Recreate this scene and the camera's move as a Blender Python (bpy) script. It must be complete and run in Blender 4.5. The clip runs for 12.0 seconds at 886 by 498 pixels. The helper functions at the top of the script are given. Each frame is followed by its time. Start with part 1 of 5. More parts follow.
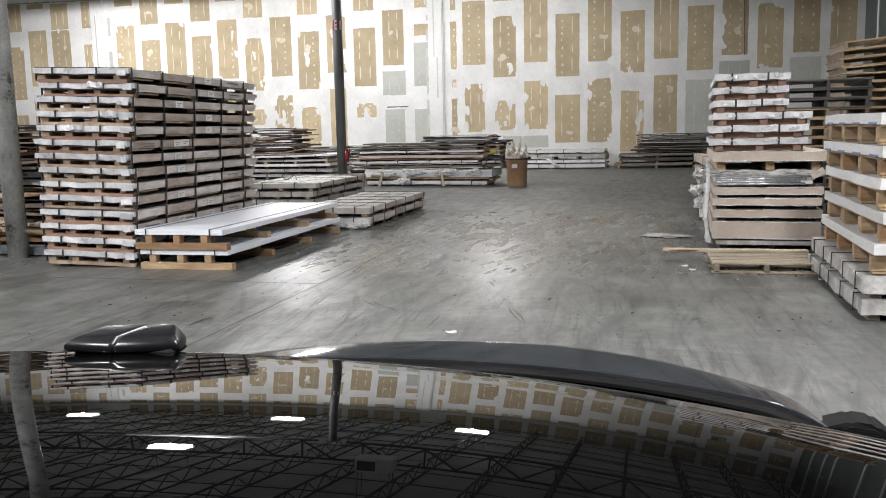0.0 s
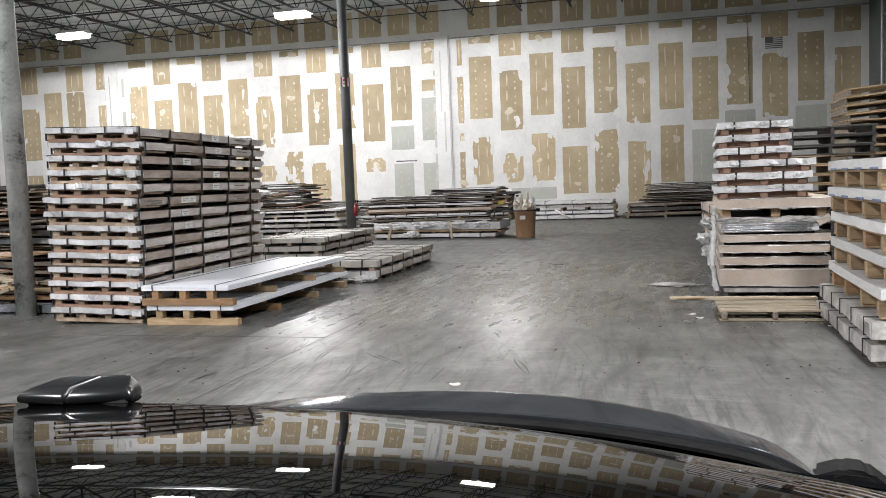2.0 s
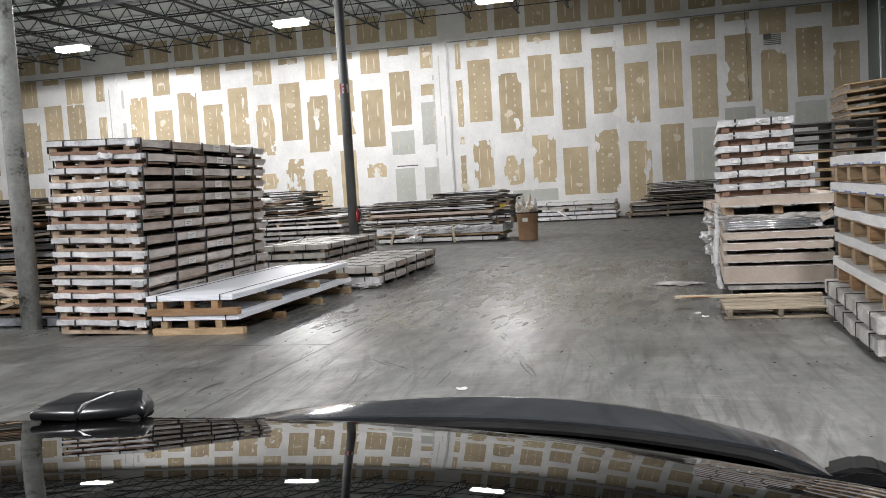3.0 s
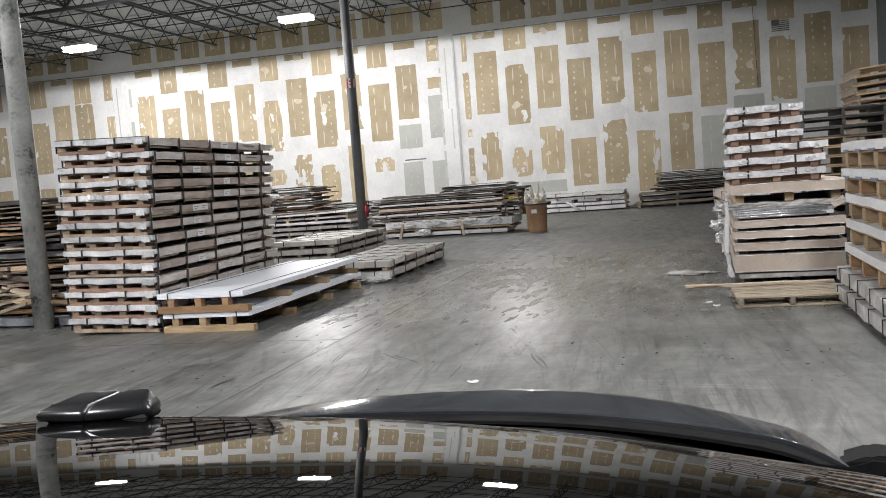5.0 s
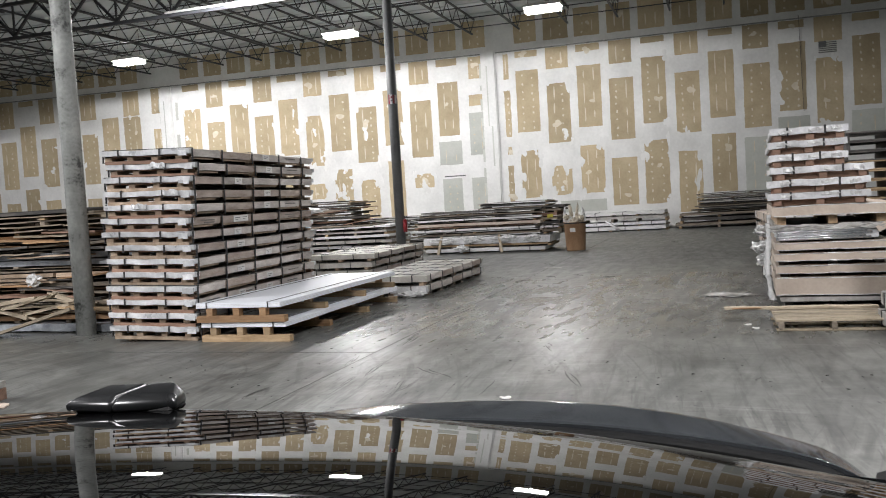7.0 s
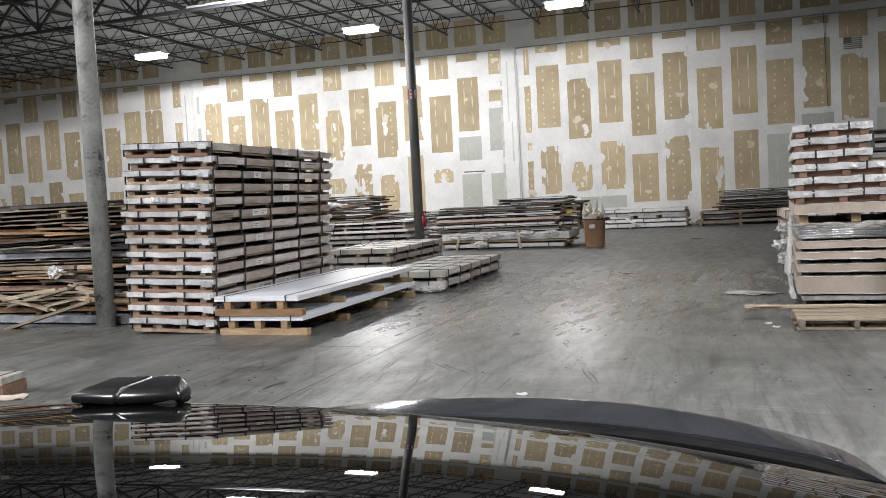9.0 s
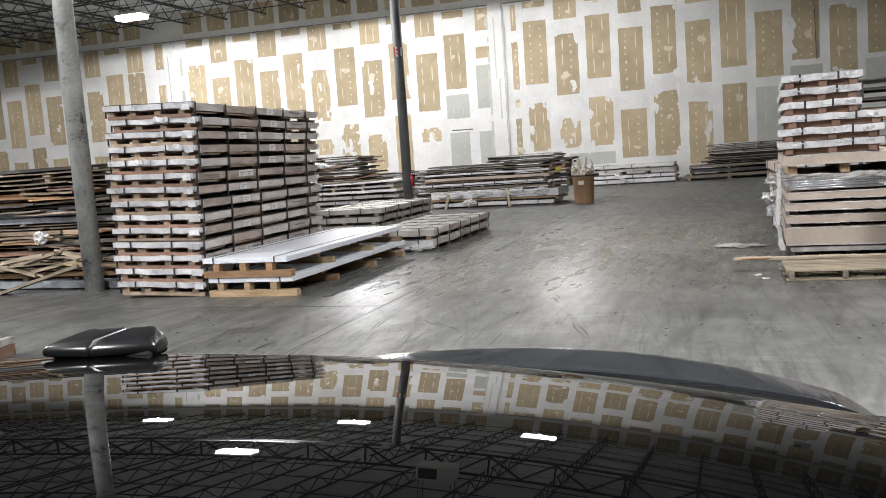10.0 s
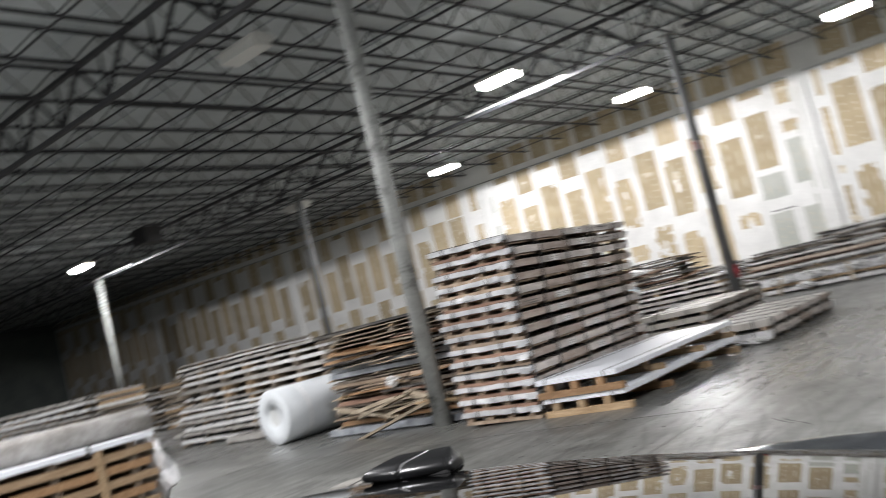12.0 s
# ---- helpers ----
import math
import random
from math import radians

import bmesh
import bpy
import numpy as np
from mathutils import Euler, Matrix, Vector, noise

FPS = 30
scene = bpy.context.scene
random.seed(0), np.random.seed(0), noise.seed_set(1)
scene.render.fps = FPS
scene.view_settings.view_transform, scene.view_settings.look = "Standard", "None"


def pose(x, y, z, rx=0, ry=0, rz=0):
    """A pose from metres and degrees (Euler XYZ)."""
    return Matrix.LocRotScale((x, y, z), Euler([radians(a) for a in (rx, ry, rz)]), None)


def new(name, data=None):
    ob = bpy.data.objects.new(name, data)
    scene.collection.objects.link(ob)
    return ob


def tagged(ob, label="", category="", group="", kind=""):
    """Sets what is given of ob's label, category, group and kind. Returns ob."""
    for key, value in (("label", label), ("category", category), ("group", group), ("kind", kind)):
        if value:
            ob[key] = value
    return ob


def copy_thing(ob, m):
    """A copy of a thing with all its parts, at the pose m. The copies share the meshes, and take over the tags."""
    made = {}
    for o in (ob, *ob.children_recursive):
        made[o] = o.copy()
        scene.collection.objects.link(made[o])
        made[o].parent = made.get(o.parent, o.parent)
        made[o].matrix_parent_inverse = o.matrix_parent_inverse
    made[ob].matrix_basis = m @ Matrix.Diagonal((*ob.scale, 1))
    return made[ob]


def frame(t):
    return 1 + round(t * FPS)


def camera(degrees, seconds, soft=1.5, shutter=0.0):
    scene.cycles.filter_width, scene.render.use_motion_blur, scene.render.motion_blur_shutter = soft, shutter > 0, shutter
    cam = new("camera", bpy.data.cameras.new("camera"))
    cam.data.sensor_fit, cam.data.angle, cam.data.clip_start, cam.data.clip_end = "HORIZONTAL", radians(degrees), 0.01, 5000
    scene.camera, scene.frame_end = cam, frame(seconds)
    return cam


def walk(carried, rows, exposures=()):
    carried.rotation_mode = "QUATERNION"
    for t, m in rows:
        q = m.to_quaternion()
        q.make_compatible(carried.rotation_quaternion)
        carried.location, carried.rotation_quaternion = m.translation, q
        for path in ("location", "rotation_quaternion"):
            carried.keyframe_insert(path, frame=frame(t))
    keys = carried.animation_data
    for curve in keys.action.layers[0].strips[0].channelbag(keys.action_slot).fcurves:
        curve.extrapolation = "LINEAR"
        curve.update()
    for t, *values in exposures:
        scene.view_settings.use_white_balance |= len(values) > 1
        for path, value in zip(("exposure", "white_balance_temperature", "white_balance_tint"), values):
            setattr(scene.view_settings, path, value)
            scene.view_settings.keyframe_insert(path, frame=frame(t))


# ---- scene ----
cam = camera(55.0, 12.0, soft=0.8, shutter=0.4)
PATH = [
    (0.0, pose(-0.058, -0.036, 1.542, 82.01, 1.22, 14.03)),
    (0.5, pose(-0.035, -0.050, 1.540, 83.20, 0.89, 13.82)),
    (1.0, pose(-0.028, -0.041, 1.538, 83.52, 0.74, 14.44)),
    (1.5, pose(0.006, -0.007, 1.523, 84.70, 0.92, 14.84)),
    (2.0, pose(0.014, -0.007, 1.527, 85.59, 2.16, 14.75)),
    (2.5, pose(0.000, -0.000, 1.530, 85.85, 2.54, 14.71)),
    (3.0, pose(0.005, -0.008, 1.533, 85.85, 3.46, 14.83)),
    (3.2, pose(0.005, -0.008, 1.533, 85.82, 3.82, 15.04)),
    (4.8, pose(0.006, 0.007, 1.532, 85.38, 4.73, 15.32)),
    (5.0, pose(0.006, 0.007, 1.532, 85.43, 4.46, 15.40)),
    (5.5, pose(0.008, -0.006, 1.527, 85.33, 1.94, 15.46)),
    (6.0, pose(0.025, 0.002, 1.532, 85.63, 2.11, 15.73)),
    (6.5, pose(0.025, 0.006, 1.521, 86.06, 3.76, 16.93)),
    (7.0, pose(0.031, -0.002, 1.512, 86.76, 3.39, 18.07)),
    (7.2, pose(0.031, -0.002, 1.512, 86.96, 2.54, 18.26)),
    (8.8, pose(0.035, 0.025, 1.507, 86.63, 2.89, 19.39)),
    (9.0, pose(0.035, 0.025, 1.507, 86.53, 3.00, 19.37)),
    (9.5, pose(0.039, 0.060, 1.491, 84.89, 3.98, 18.79)),
    (10.0, pose(0.027, 0.068, 1.478, 83.79, 3.97, 18.60)),
    (10.5, pose(0.022, 0.046, 1.500, 83.04, 6.15, 17.70)),
    (11.0, pose(0.015, 0.010, 1.506, 88.76, 10.10, 18.08)),
    (11.2, pose(0.002, 0.017, 1.471, 93.43, 9.75, 20.49)),
    (11.4, pose(0.010, -0.063, 1.483, 95.35, 10.21, 24.56)),
    (11.5, pose(0.061, -0.068, 1.545, 95.42, 11.18, 26.71)),
    (11.7, pose(0.113, -0.014, 1.465, 94.99, 17.38, 31.85)),
    (12.0, pose(0.134, 0.059, 1.460, 94.80, 13.72, 40.29)),
]
walk(cam, PATH, exposures=[(0.0, 0.06), (0.8, 0.18), (1.6, 0.2), (2.4, -0.02), (9.2, -0.02), (9.8, 0.1), (10.6, 0.2), (11.0, 0.02), (11.5, -0.24), (12.0, 0.04)])

# ---- light: ceiling fixtures, seen and added, a faint grey world outside the closed hall ----
world = bpy.data.worlds.new("hall_world")
scene.world = world
world.use_nodes = True
world.node_tree.nodes["Background"].inputs[0].default_value = (0.5, 0.5, 0.55, 1)
world.node_tree.nodes["Background"].inputs[1].default_value = 0.02

LAMP_Z = 7.7
LAMPS = [  # x, y, watts
    (-5.3, 28.1, 860), (-12.6, 28.1, 1600), (-21.6, 28.1, 2150), (-12.6, 19.9, 2600),
    # all after (-36.3, 19.4) are unseen lamps, added to brighten near stacks and floor
    (-36.3, 19.4, 2300), (2.0, 11.7, 330), (-12.6, 4.0, 950), (-27.8, 2.0, 1700), (2.2, 1.0, 1000), (-5.3, -4.0, 1650),
]

# ---- materials ----


def material(name, stops, scale=6.0, rough=0.6, metal=0.0, bump=0.15, fine=60.0, stretch=(1, 1, 1), coat=0.0,
             vary=0.0, rough_var=0.12, coords="Object"):
    """A surface whose colour runs over the stops by coarse noise, with fine grain, uneven gloss and relief."""
    m = bpy.data.materials.new(name)
    m.use_nodes = True
    n, l = m.node_tree.nodes, m.node_tree.links
    b = n["Principled BSDF"]
    tc = n.new("ShaderNodeTexCoord")
    mp = n.new("ShaderNodeMapping")
    mp.inputs["Scale"].default_value = stretch
    l.new(tc.outputs[coords], mp.inputs[0])
    info = n.new("ShaderNodeObjectInfo")
    shift = n.new("ShaderNodeVectorMath")
    shift.operation = "MULTIPLY_ADD"
    spread = n.new("ShaderNodeCombineXYZ")
    for i in range(3):
        l.new(info.outputs["Random"], spread.inputs[i])
    l.new(spread.outputs[0], shift.inputs[0])
    shift.inputs[1].default_value = (17.0, 31.0, 23.0) if vary else (0, 0, 0)
    l.new(mp.outputs[0], shift.inputs[2])
    big = n.new("ShaderNodeTexNoise")
    big.inputs["Scale"].default_value = scale
    big.inputs["Detail"].default_value = 5
    big.inputs["Roughness"].default_value = 0.6
    l.new(shift.outputs[0], big.inputs["Vector"])
    small = n.new("ShaderNodeTexNoise")
    small.inputs["Scale"].default_value = fine
    small.inputs["Detail"].default_value = 3
    l.new(shift.outputs[0], small.inputs["Vector"])
    mix = n.new("ShaderNodeMath")
    mix.operation = "MULTIPLY_ADD"
    l.new(small.outputs["Fac"], mix.inputs[0])
    mix.inputs[1].default_value = 0.35
    l.new(big.outputs["Fac"], mix.inputs[2])
    ramp = n.new("ShaderNodeValToRGB")
    e = ramp.color_ramp.elements
    span = [0.47 + 0.40 * i / max(1, len(stops) - 1) for i in range(len(stops))]
    e[0].position, e[0].color = span[0], (*stops[0], 1)
    e[1].position, e[1].color = span[-1], (*stops[-1], 1)
    for p, c in list(zip(span, stops))[1:-1]:
        k = e.new(p)
        k.color = (*c, 1)
    l.new(mix.outputs[0], ramp.inputs[0])
    colour = ramp.outputs[0]
    if vary:
        hsv = n.new("ShaderNodeHueSaturation")
        rng = n.new("ShaderNodeMapRange")
        rng.inputs["To Min"].default_value, rng.inputs["To Max"].default_value = 1 - vary, 1 + vary
        l.new(info.outputs["Random"], rng.inputs["Value"])
        l.new(rng.outputs[0], hsv.inputs["Value"])
        l.new(colour, hsv.inputs["Color"])
        colour = hsv.outputs[0]
    l.new(colour, b.inputs["Base Color"])
    rr = n.new("ShaderNodeMapRange")
    rr.inputs["To Min"].default_value, rr.inputs["To Max"].default_value = max(0.02, rough - rough_var), min(1, rough + rough_var)
    l.new(big.outputs["Fac"], rr.inputs["Value"])
    l.new(rr.outputs[0], b.inputs["Roughness"])
    b.inputs["Metallic"].default_value = metal
    b.inputs["Coat Weight"].default_value = coat
    if bump:
        bp = n.new("ShaderNodeBump")
        bp.inputs["Strength"].default_value = bump
        bp.inputs["Distance"].default_value = 0.01
        l.new(mix.outputs[0], bp.inputs["Height"])
        l.new(bp.outputs[0], b.inputs["Normal"])
    return m


def glow(name, colour, strength):
    m = bpy.data.materials.new(name)
    m.use_nodes = True
    b = m.node_tree.nodes["Principled BSDF"]
    b.inputs["Emission Color"].default_value = (*colour, 1)
    b.inputs["Emission Strength"].default_value = strength
    return m


def concrete():
    """Worn grey slab: cloudy stains, dragged tyre streaks and turning arcs, fine scratches, a buffed aisle."""
    m = material("concrete", [(0.085, 0.087, 0.080), (0.118, 0.12, 0.111), (0.145, 0.147, 0.136), (0.185, 0.186, 0.173)], scale=0.55,
                 rough=0.43, bump=0.03, fine=11.0, rough_var=0.10)
    n, l = m.node_tree.nodes, m.node_tree.links
    b = n["Principled BSDF"]
    colour = b.inputs["Base Color"].links[0].from_socket
    tc = n.new("ShaderNodeTexCoord")
    place = n.new("ShaderNodeSeparateXYZ")
    l.new(tc.outputs["Object"], place.inputs[0])

    def maths(op, a, c):
        k = n.new("ShaderNodeMath")
        k.operation = op
        for sock, v in zip(k.inputs, (a, c)):
            if isinstance(v, (int, float)):
                sock.default_value = v
            else:
                l.new(v, sock)
        return k.outputs[0]

    def ranged(value, lo, hi, a, c, soft=False):
        k = n.new("ShaderNodeMapRange")
        if soft:
            k.interpolation_type = "SMOOTHSTEP"
        for sock, v in zip(("From Min", "From Max", "To Min", "To Max"), (lo, hi, a, c)):
            k.inputs[sock].default_value = v
        l.new(value, k.inputs["Value"])
        return k.outputs[0]

    def grain(vector, scale, detail=6, twist=0.0, rough=0.55):
        k = n.new("ShaderNodeTexNoise")
        k.inputs["Scale"].default_value = scale
        k.inputs["Detail"].default_value = detail
        k.inputs["Distortion"].default_value = twist
        k.inputs["Roughness"].default_value = rough
        l.new(vector, k.inputs["Vector"])
        return k.outputs["Fac"]

    def turned(angle, sc):
        spin, mp = n.new("ShaderNodeMapping"), n.new("ShaderNodeMapping")
        spin.inputs["Rotation"].default_value = (0, 0, radians(angle))
        mp.inputs["Scale"].default_value = sc
        l.new(tc.outputs["Object"], spin.inputs[0])
        l.new(spin.outputs[0], mp.inputs[0])
        return mp.outputs[0]

    def polar(cx, cy, across, along):
        """Coordinates that run along arcs round a turning point."""
        dx, dy = maths("SUBTRACT", place.outputs["X"], cx), maths("SUBTRACT", place.outputs["Y"], cy)
        radius = maths("SQRT", maths("ADD", maths("MULTIPLY", dx, dx), maths("MULTIPLY", dy, dy)), 0)
        join = n.new("ShaderNodeCombineXYZ")
        l.new(maths("MULTIPLY", radius, across), join.inputs[0])
        l.new(maths("MULTIPLY", maths("ARCTAN2", dy, dx), along), join.inputs[1])
        return join.outputs[0]

    def laid(under, mask, amount, paint):
        k = n.new("ShaderNodeMix")
        k.data_type = "RGBA"
        l.new(maths("MULTIPLY", mask, amount), k.inputs["Factor"])
        l.new(under, k.inputs["A"])
        k.inputs["B"].default_value = (*paint, 1)
        return k.outputs["Result"]

    patches = ranged(grain(tc.outputs["Object"], 0.33, 3), 0.34, 0.54, 0.25, 1.0)  # where the traffic left its marks
    rubber, dust = (0.032, 0.032, 0.030), (0.30, 0.30, 0.285)
    for vector, lo, hi, amount, paint in (
            (turned(-84, (0.40, 3.2, 1)), 0.52, 0.66, 0.50, rubber), (turned(-99, (0.30, 2.4, 1)), 0.53, 0.68, 0.48, rubber),
            (turned(-94, (0.55, 11.0, 1)), 0.55, 0.63, 0.55, rubber), (turned(-78, (0.8, 17.0, 1)), 0.57, 0.64, 0.26, rubber),
            (turned(-104, (0.7, 14.0, 1)), 0.58, 0.68, 0.15, dust), (turned(-12, (0.9, 9.0, 1)), 0.61, 0.68, 0.25, rubber),
            (polar(3.4, 7.2, 5.2, 2.6), 0.55, 0.65, 0.16, rubber), (polar(-7.6, 5.4, 6.5, 3.2), 0.55, 0.64, 0.5, rubber), (polar(-0.4, 2.0, 9.0, 4.0), 0.58, 0.68, 0.2, dust)):
        mask = maths("MULTIPLY", ranged(grain(vector, 1.3, 6, 0.9), lo, hi, 0.0, 1.0), patches)
        colour = laid(colour, mask, amount, paint)
    chips = ranged(grain(tc.outputs["Object"], 13.0, 4, 0.4), 0.68, 0.71, 0.0, 1.0)
    colour = laid(colour, chips, 0.7, rubber)
    tone = n.new("ShaderNodeHueSaturation")
    l.new(ranged(grain(tc.outputs["Object"], 2.6, 9, 0.0, 0.68), 0.36, 0.64, 0.79, 1.21), tone.inputs["Value"])
    l.new(colour, tone.inputs["Color"])
    l.new(tone.outputs[0], b.inputs["Base Color"])
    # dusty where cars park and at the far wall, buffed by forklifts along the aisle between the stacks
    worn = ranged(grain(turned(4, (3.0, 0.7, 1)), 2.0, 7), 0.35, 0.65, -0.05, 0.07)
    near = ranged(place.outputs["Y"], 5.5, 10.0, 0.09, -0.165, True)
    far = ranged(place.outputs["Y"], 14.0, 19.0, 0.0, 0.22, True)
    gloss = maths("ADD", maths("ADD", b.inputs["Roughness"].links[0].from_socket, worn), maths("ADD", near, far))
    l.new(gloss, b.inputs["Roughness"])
    return m


M = {
    "concrete": concrete(),
    "mud": material("joint_compound", [(0.62, 0.62, 0.60), (0.70, 0.70, 0.68), (0.78, 0.78, 0.76)], scale=0.8, rough=0.8, bump=0.05, fine=9),
    "paper": material("board_paper", [(0.37, 0.295, 0.185), (0.43, 0.35, 0.225), (0.48, 0.395, 0.26)], scale=1.3, rough=0.85, bump=0.03, fine=14, vary=0.17),
    "green": material("green_board", [(0.43, 0.445, 0.40), (0.52, 0.53, 0.485)], scale=1.2, rough=0.85, bump=0.03, fine=14, vary=0.1),
    "smear": material("mud_smear", [(0.52, 0.46, 0.345), (0.68, 0.625, 0.51)], scale=3, rough=0.85, bump=0.05, vary=0.1),
    "deck": material("roof_deck", [(0.47, 0.51, 0.52), (0.57, 0.61, 0.62)], scale=0.7, rough=0.7, bump=0.05, fine=8),
    "steel": material("painted_joist", [(0.022, 0.023, 0.026), (0.045, 0.047, 0.052)], scale=2, rough=0.55, bump=0.05),
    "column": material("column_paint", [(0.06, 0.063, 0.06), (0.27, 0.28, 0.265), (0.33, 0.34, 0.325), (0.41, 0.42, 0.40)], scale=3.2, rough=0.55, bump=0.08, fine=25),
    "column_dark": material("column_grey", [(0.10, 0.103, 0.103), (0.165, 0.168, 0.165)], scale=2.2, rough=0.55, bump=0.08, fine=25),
    "side_wall": material("side_wall", [(0.07, 0.085, 0.08), (0.12, 0.135, 0.125)], scale=0.7, rough=0.8, bump=0.05, fine=6),
    "pipe": material("white_pipe", [(0.5, 0.51, 0.5), (0.62, 0.63, 0.62)], scale=3, rough=0.4, bump=0.02),
    "kraft": material("weathered_board", [(0.37, 0.335, 0.31), (0.53, 0.485, 0.45), (0.67, 0.625, 0.585)], scale=3, rough=0.75, bump=0.08, fine=40, stretch=(1, 1, 4), vary=0.18),
    "kraft_red": material("reddish_board", [(0.28, 0.225, 0.19), (0.40, 0.33, 0.285), (0.52, 0.445, 0.39)], scale=3, rough=0.75, bump=0.08, fine=40, stretch=(1, 1, 4), vary=0.15),
    "block_wood": material("block_wood", [(0.20, 0.145, 0.10), (0.32, 0.24, 0.17), (0.45, 0.355, 0.265)], scale=5, rough=0.8, bump=0.2, fine=50, vary=0.25),
    "grey_plank": material("weathered_plank", [(0.17, 0.135, 0.095), (0.27, 0.225, 0.16), (0.37, 0.315, 0.235)], scale=4, rough=0.8, bump=0.2, fine=45, stretch=(1, 7, 7), vary=0.22),
    "faint_ink": material("faded_print", [(0.13, 0.12, 0.11), (0.24, 0.22, 0.20)], scale=30, rough=0.75, bump=0.0),
    "wrap": material("plastic_wrap", [(0.55, 0.55, 0.56), (0.70, 0.70, 0.71), (0.82, 0.82, 0.83)], scale=7, rough=0.34, bump=0.35, fine=30, vary=0.14, rough_var=0.2),
    "silver": material("foil_wrap", [(0.46, 0.47, 0.485), (0.60, 0.61, 0.62), (0.78, 0.785, 0.79)], scale=3.5, rough=0.32, metal=0.22, bump=0.5, fine=22, vary=0.26, rough_var=0.18),
    "grey_foil": material("grey_blue_foil", [(0.20, 0.215, 0.235), (0.30, 0.32, 0.345), (0.44, 0.46, 0.48)], scale=4, rough=0.38, metal=0.2, bump=0.4, fine=22, vary=0.2, rough_var=0.15),
    "grey_wrap": material("dusty_wrap", [(0.23, 0.215, 0.195), (0.35, 0.335, 0.31), (0.50, 0.485, 0.46)], scale=5, rough=0.5, bump=0.25, fine=25, vary=0.14),
    "dusty_film": material("dusty_film", [(0.26, 0.25, 0.235), (0.42, 0.41, 0.39), (0.60, 0.59, 0.57)], scale=6, rough=0.4, bump=0.45, fine=22, vary=0.12),
    "foil": material("bright_foil", [(0.62, 0.63, 0.65), (0.80, 0.81, 0.83)], scale=9, rough=0.22, metal=0.8, bump=0.2, fine=30),
    "pale_sheet": material("dusty_pale_sheet", [(0.36, 0.34, 0.30), (0.50, 0.48, 0.44), (0.62, 0.60, 0.56)], scale=3, rough=0.45, bump=0.12, fine=25, vary=0.12),
    "white": material("white_laminate", [(0.82, 0.85, 0.90), (0.87, 0.90, 0.95)], scale=2, rough=0.38, bump=0.02, fine=20),
    "white_edge": material("white_edge", [(0.60, 0.60, 0.59), (0.74, 0.74, 0.73)], scale=5, rough=0.5, bump=0.1, stretch=(1, 1, 6), vary=0.08),
    "wood": material("pallet_wood", [(0.26, 0.175, 0.095), (0.355, 0.25, 0.145), (0.45, 0.33, 0.205)], scale=4, rough=0.75, bump=0.2, fine=50, stretch=(1, 6, 6), vary=0.2),
    "wood_y": material("runner_wood", [(0.25, 0.165, 0.095), (0.34, 0.235, 0.14), (0.43, 0.315, 0.20)], scale=4, rough=0.75, bump=0.2, fine=50, stretch=(6, 1, 6), vary=0.2),
    "red_wood": material("reddish_wood", [(0.17, 0.10, 0.07), (0.25, 0.15, 0.105), (0.33, 0.21, 0.15)], scale=4, rough=0.8, bump=0.2, fine=40, stretch=(1, 5, 5), vary=0.2),
    "orange": material("orange_wood", [(0.22, 0.125, 0.06), (0.31, 0.185, 0.095), (0.40, 0.255, 0.145)], scale=3, rough=0.75, bump=0.15, fine=40, stretch=(1, 6, 6), vary=0.2),
    "old_wood": material("old_wood", [(0.13, 0.105, 0.08), (0.21, 0.175, 0.135), (0.30, 0.255, 0.20)], scale=4, rough=0.8, bump=0.25, fine=40, stretch=(1, 6, 6), vary=0.3),
    "pale_wood": material("pale_wood", [(0.30, 0.245, 0.175), (0.39, 0.325, 0.24), (0.47, 0.405, 0.31)], scale=3, rough=0.75, bump=0.12, fine=40, stretch=(1, 6, 6), vary=0.12),
    "dark": material("dark_board", [(0.03, 0.028, 0.026), (0.06, 0.055, 0.05), (0.10, 0.09, 0.08)], scale=4, rough=0.7, bump=0.15, vary=0.3),
    "card": material("tan_cardboard", [(0.44, 0.36, 0.295), (0.53, 0.445, 0.37), (0.61, 0.53, 0.45)], scale=2.2, rough=0.7, bump=0.06, fine=30, vary=0.1),
    "film": material("crumpled_film", [(0.42, 0.42, 0.415), (0.66, 0.66, 0.655), (0.84, 0.84, 0.83)], scale=9, rough=0.2, bump=0.6, fine=24, rough_var=0.15, vary=0.1),
    "beige_film": material("yellowed_film", [(0.40, 0.35, 0.27), (0.56, 0.50, 0.40), (0.70, 0.64, 0.53)], scale=9, rough=0.3, bump=0.5, fine=24, rough_var=0.15, vary=0.1),
    "strap": material("black_strap", [(0.02, 0.02, 0.021), (0.045, 0.045, 0.047)], scale=9, rough=0.45, bump=0.02),
    "tag": material("paper_label", [(0.62, 0.61, 0.58), (0.72, 0.71, 0.68)], scale=9, rough=0.7, bump=0.02, vary=0.08),
    "ink": material("print", [(0.10, 0.10, 0.10), (0.16, 0.16, 0.16)], scale=9, rough=0.7, bump=0.0),
    "drum": material("fibre_drum", [(0.30, 0.175, 0.095), (0.38, 0.23, 0.13), (0.45, 0.285, 0.17)], scale=3, rough=0.6, bump=0.06, fine=30),
    "pod": material("moulded_plastic", [(0.005, 0.0052, 0.0056), (0.010, 0.0104, 0.011)], scale=5, rough=0.29, bump=0.03, fine=90, rough_var=0.06),
    "yellow": material("yellow_paper", [(0.55, 0.48, 0.06), (0.65, 0.58, 0.10)], scale=6, rough=0.7, bump=0.02),
    "red": material("red_enamel", [(0.20, 0.012, 0.016), (0.28, 0.018, 0.024)], scale=4, rough=0.3, bump=0.0),
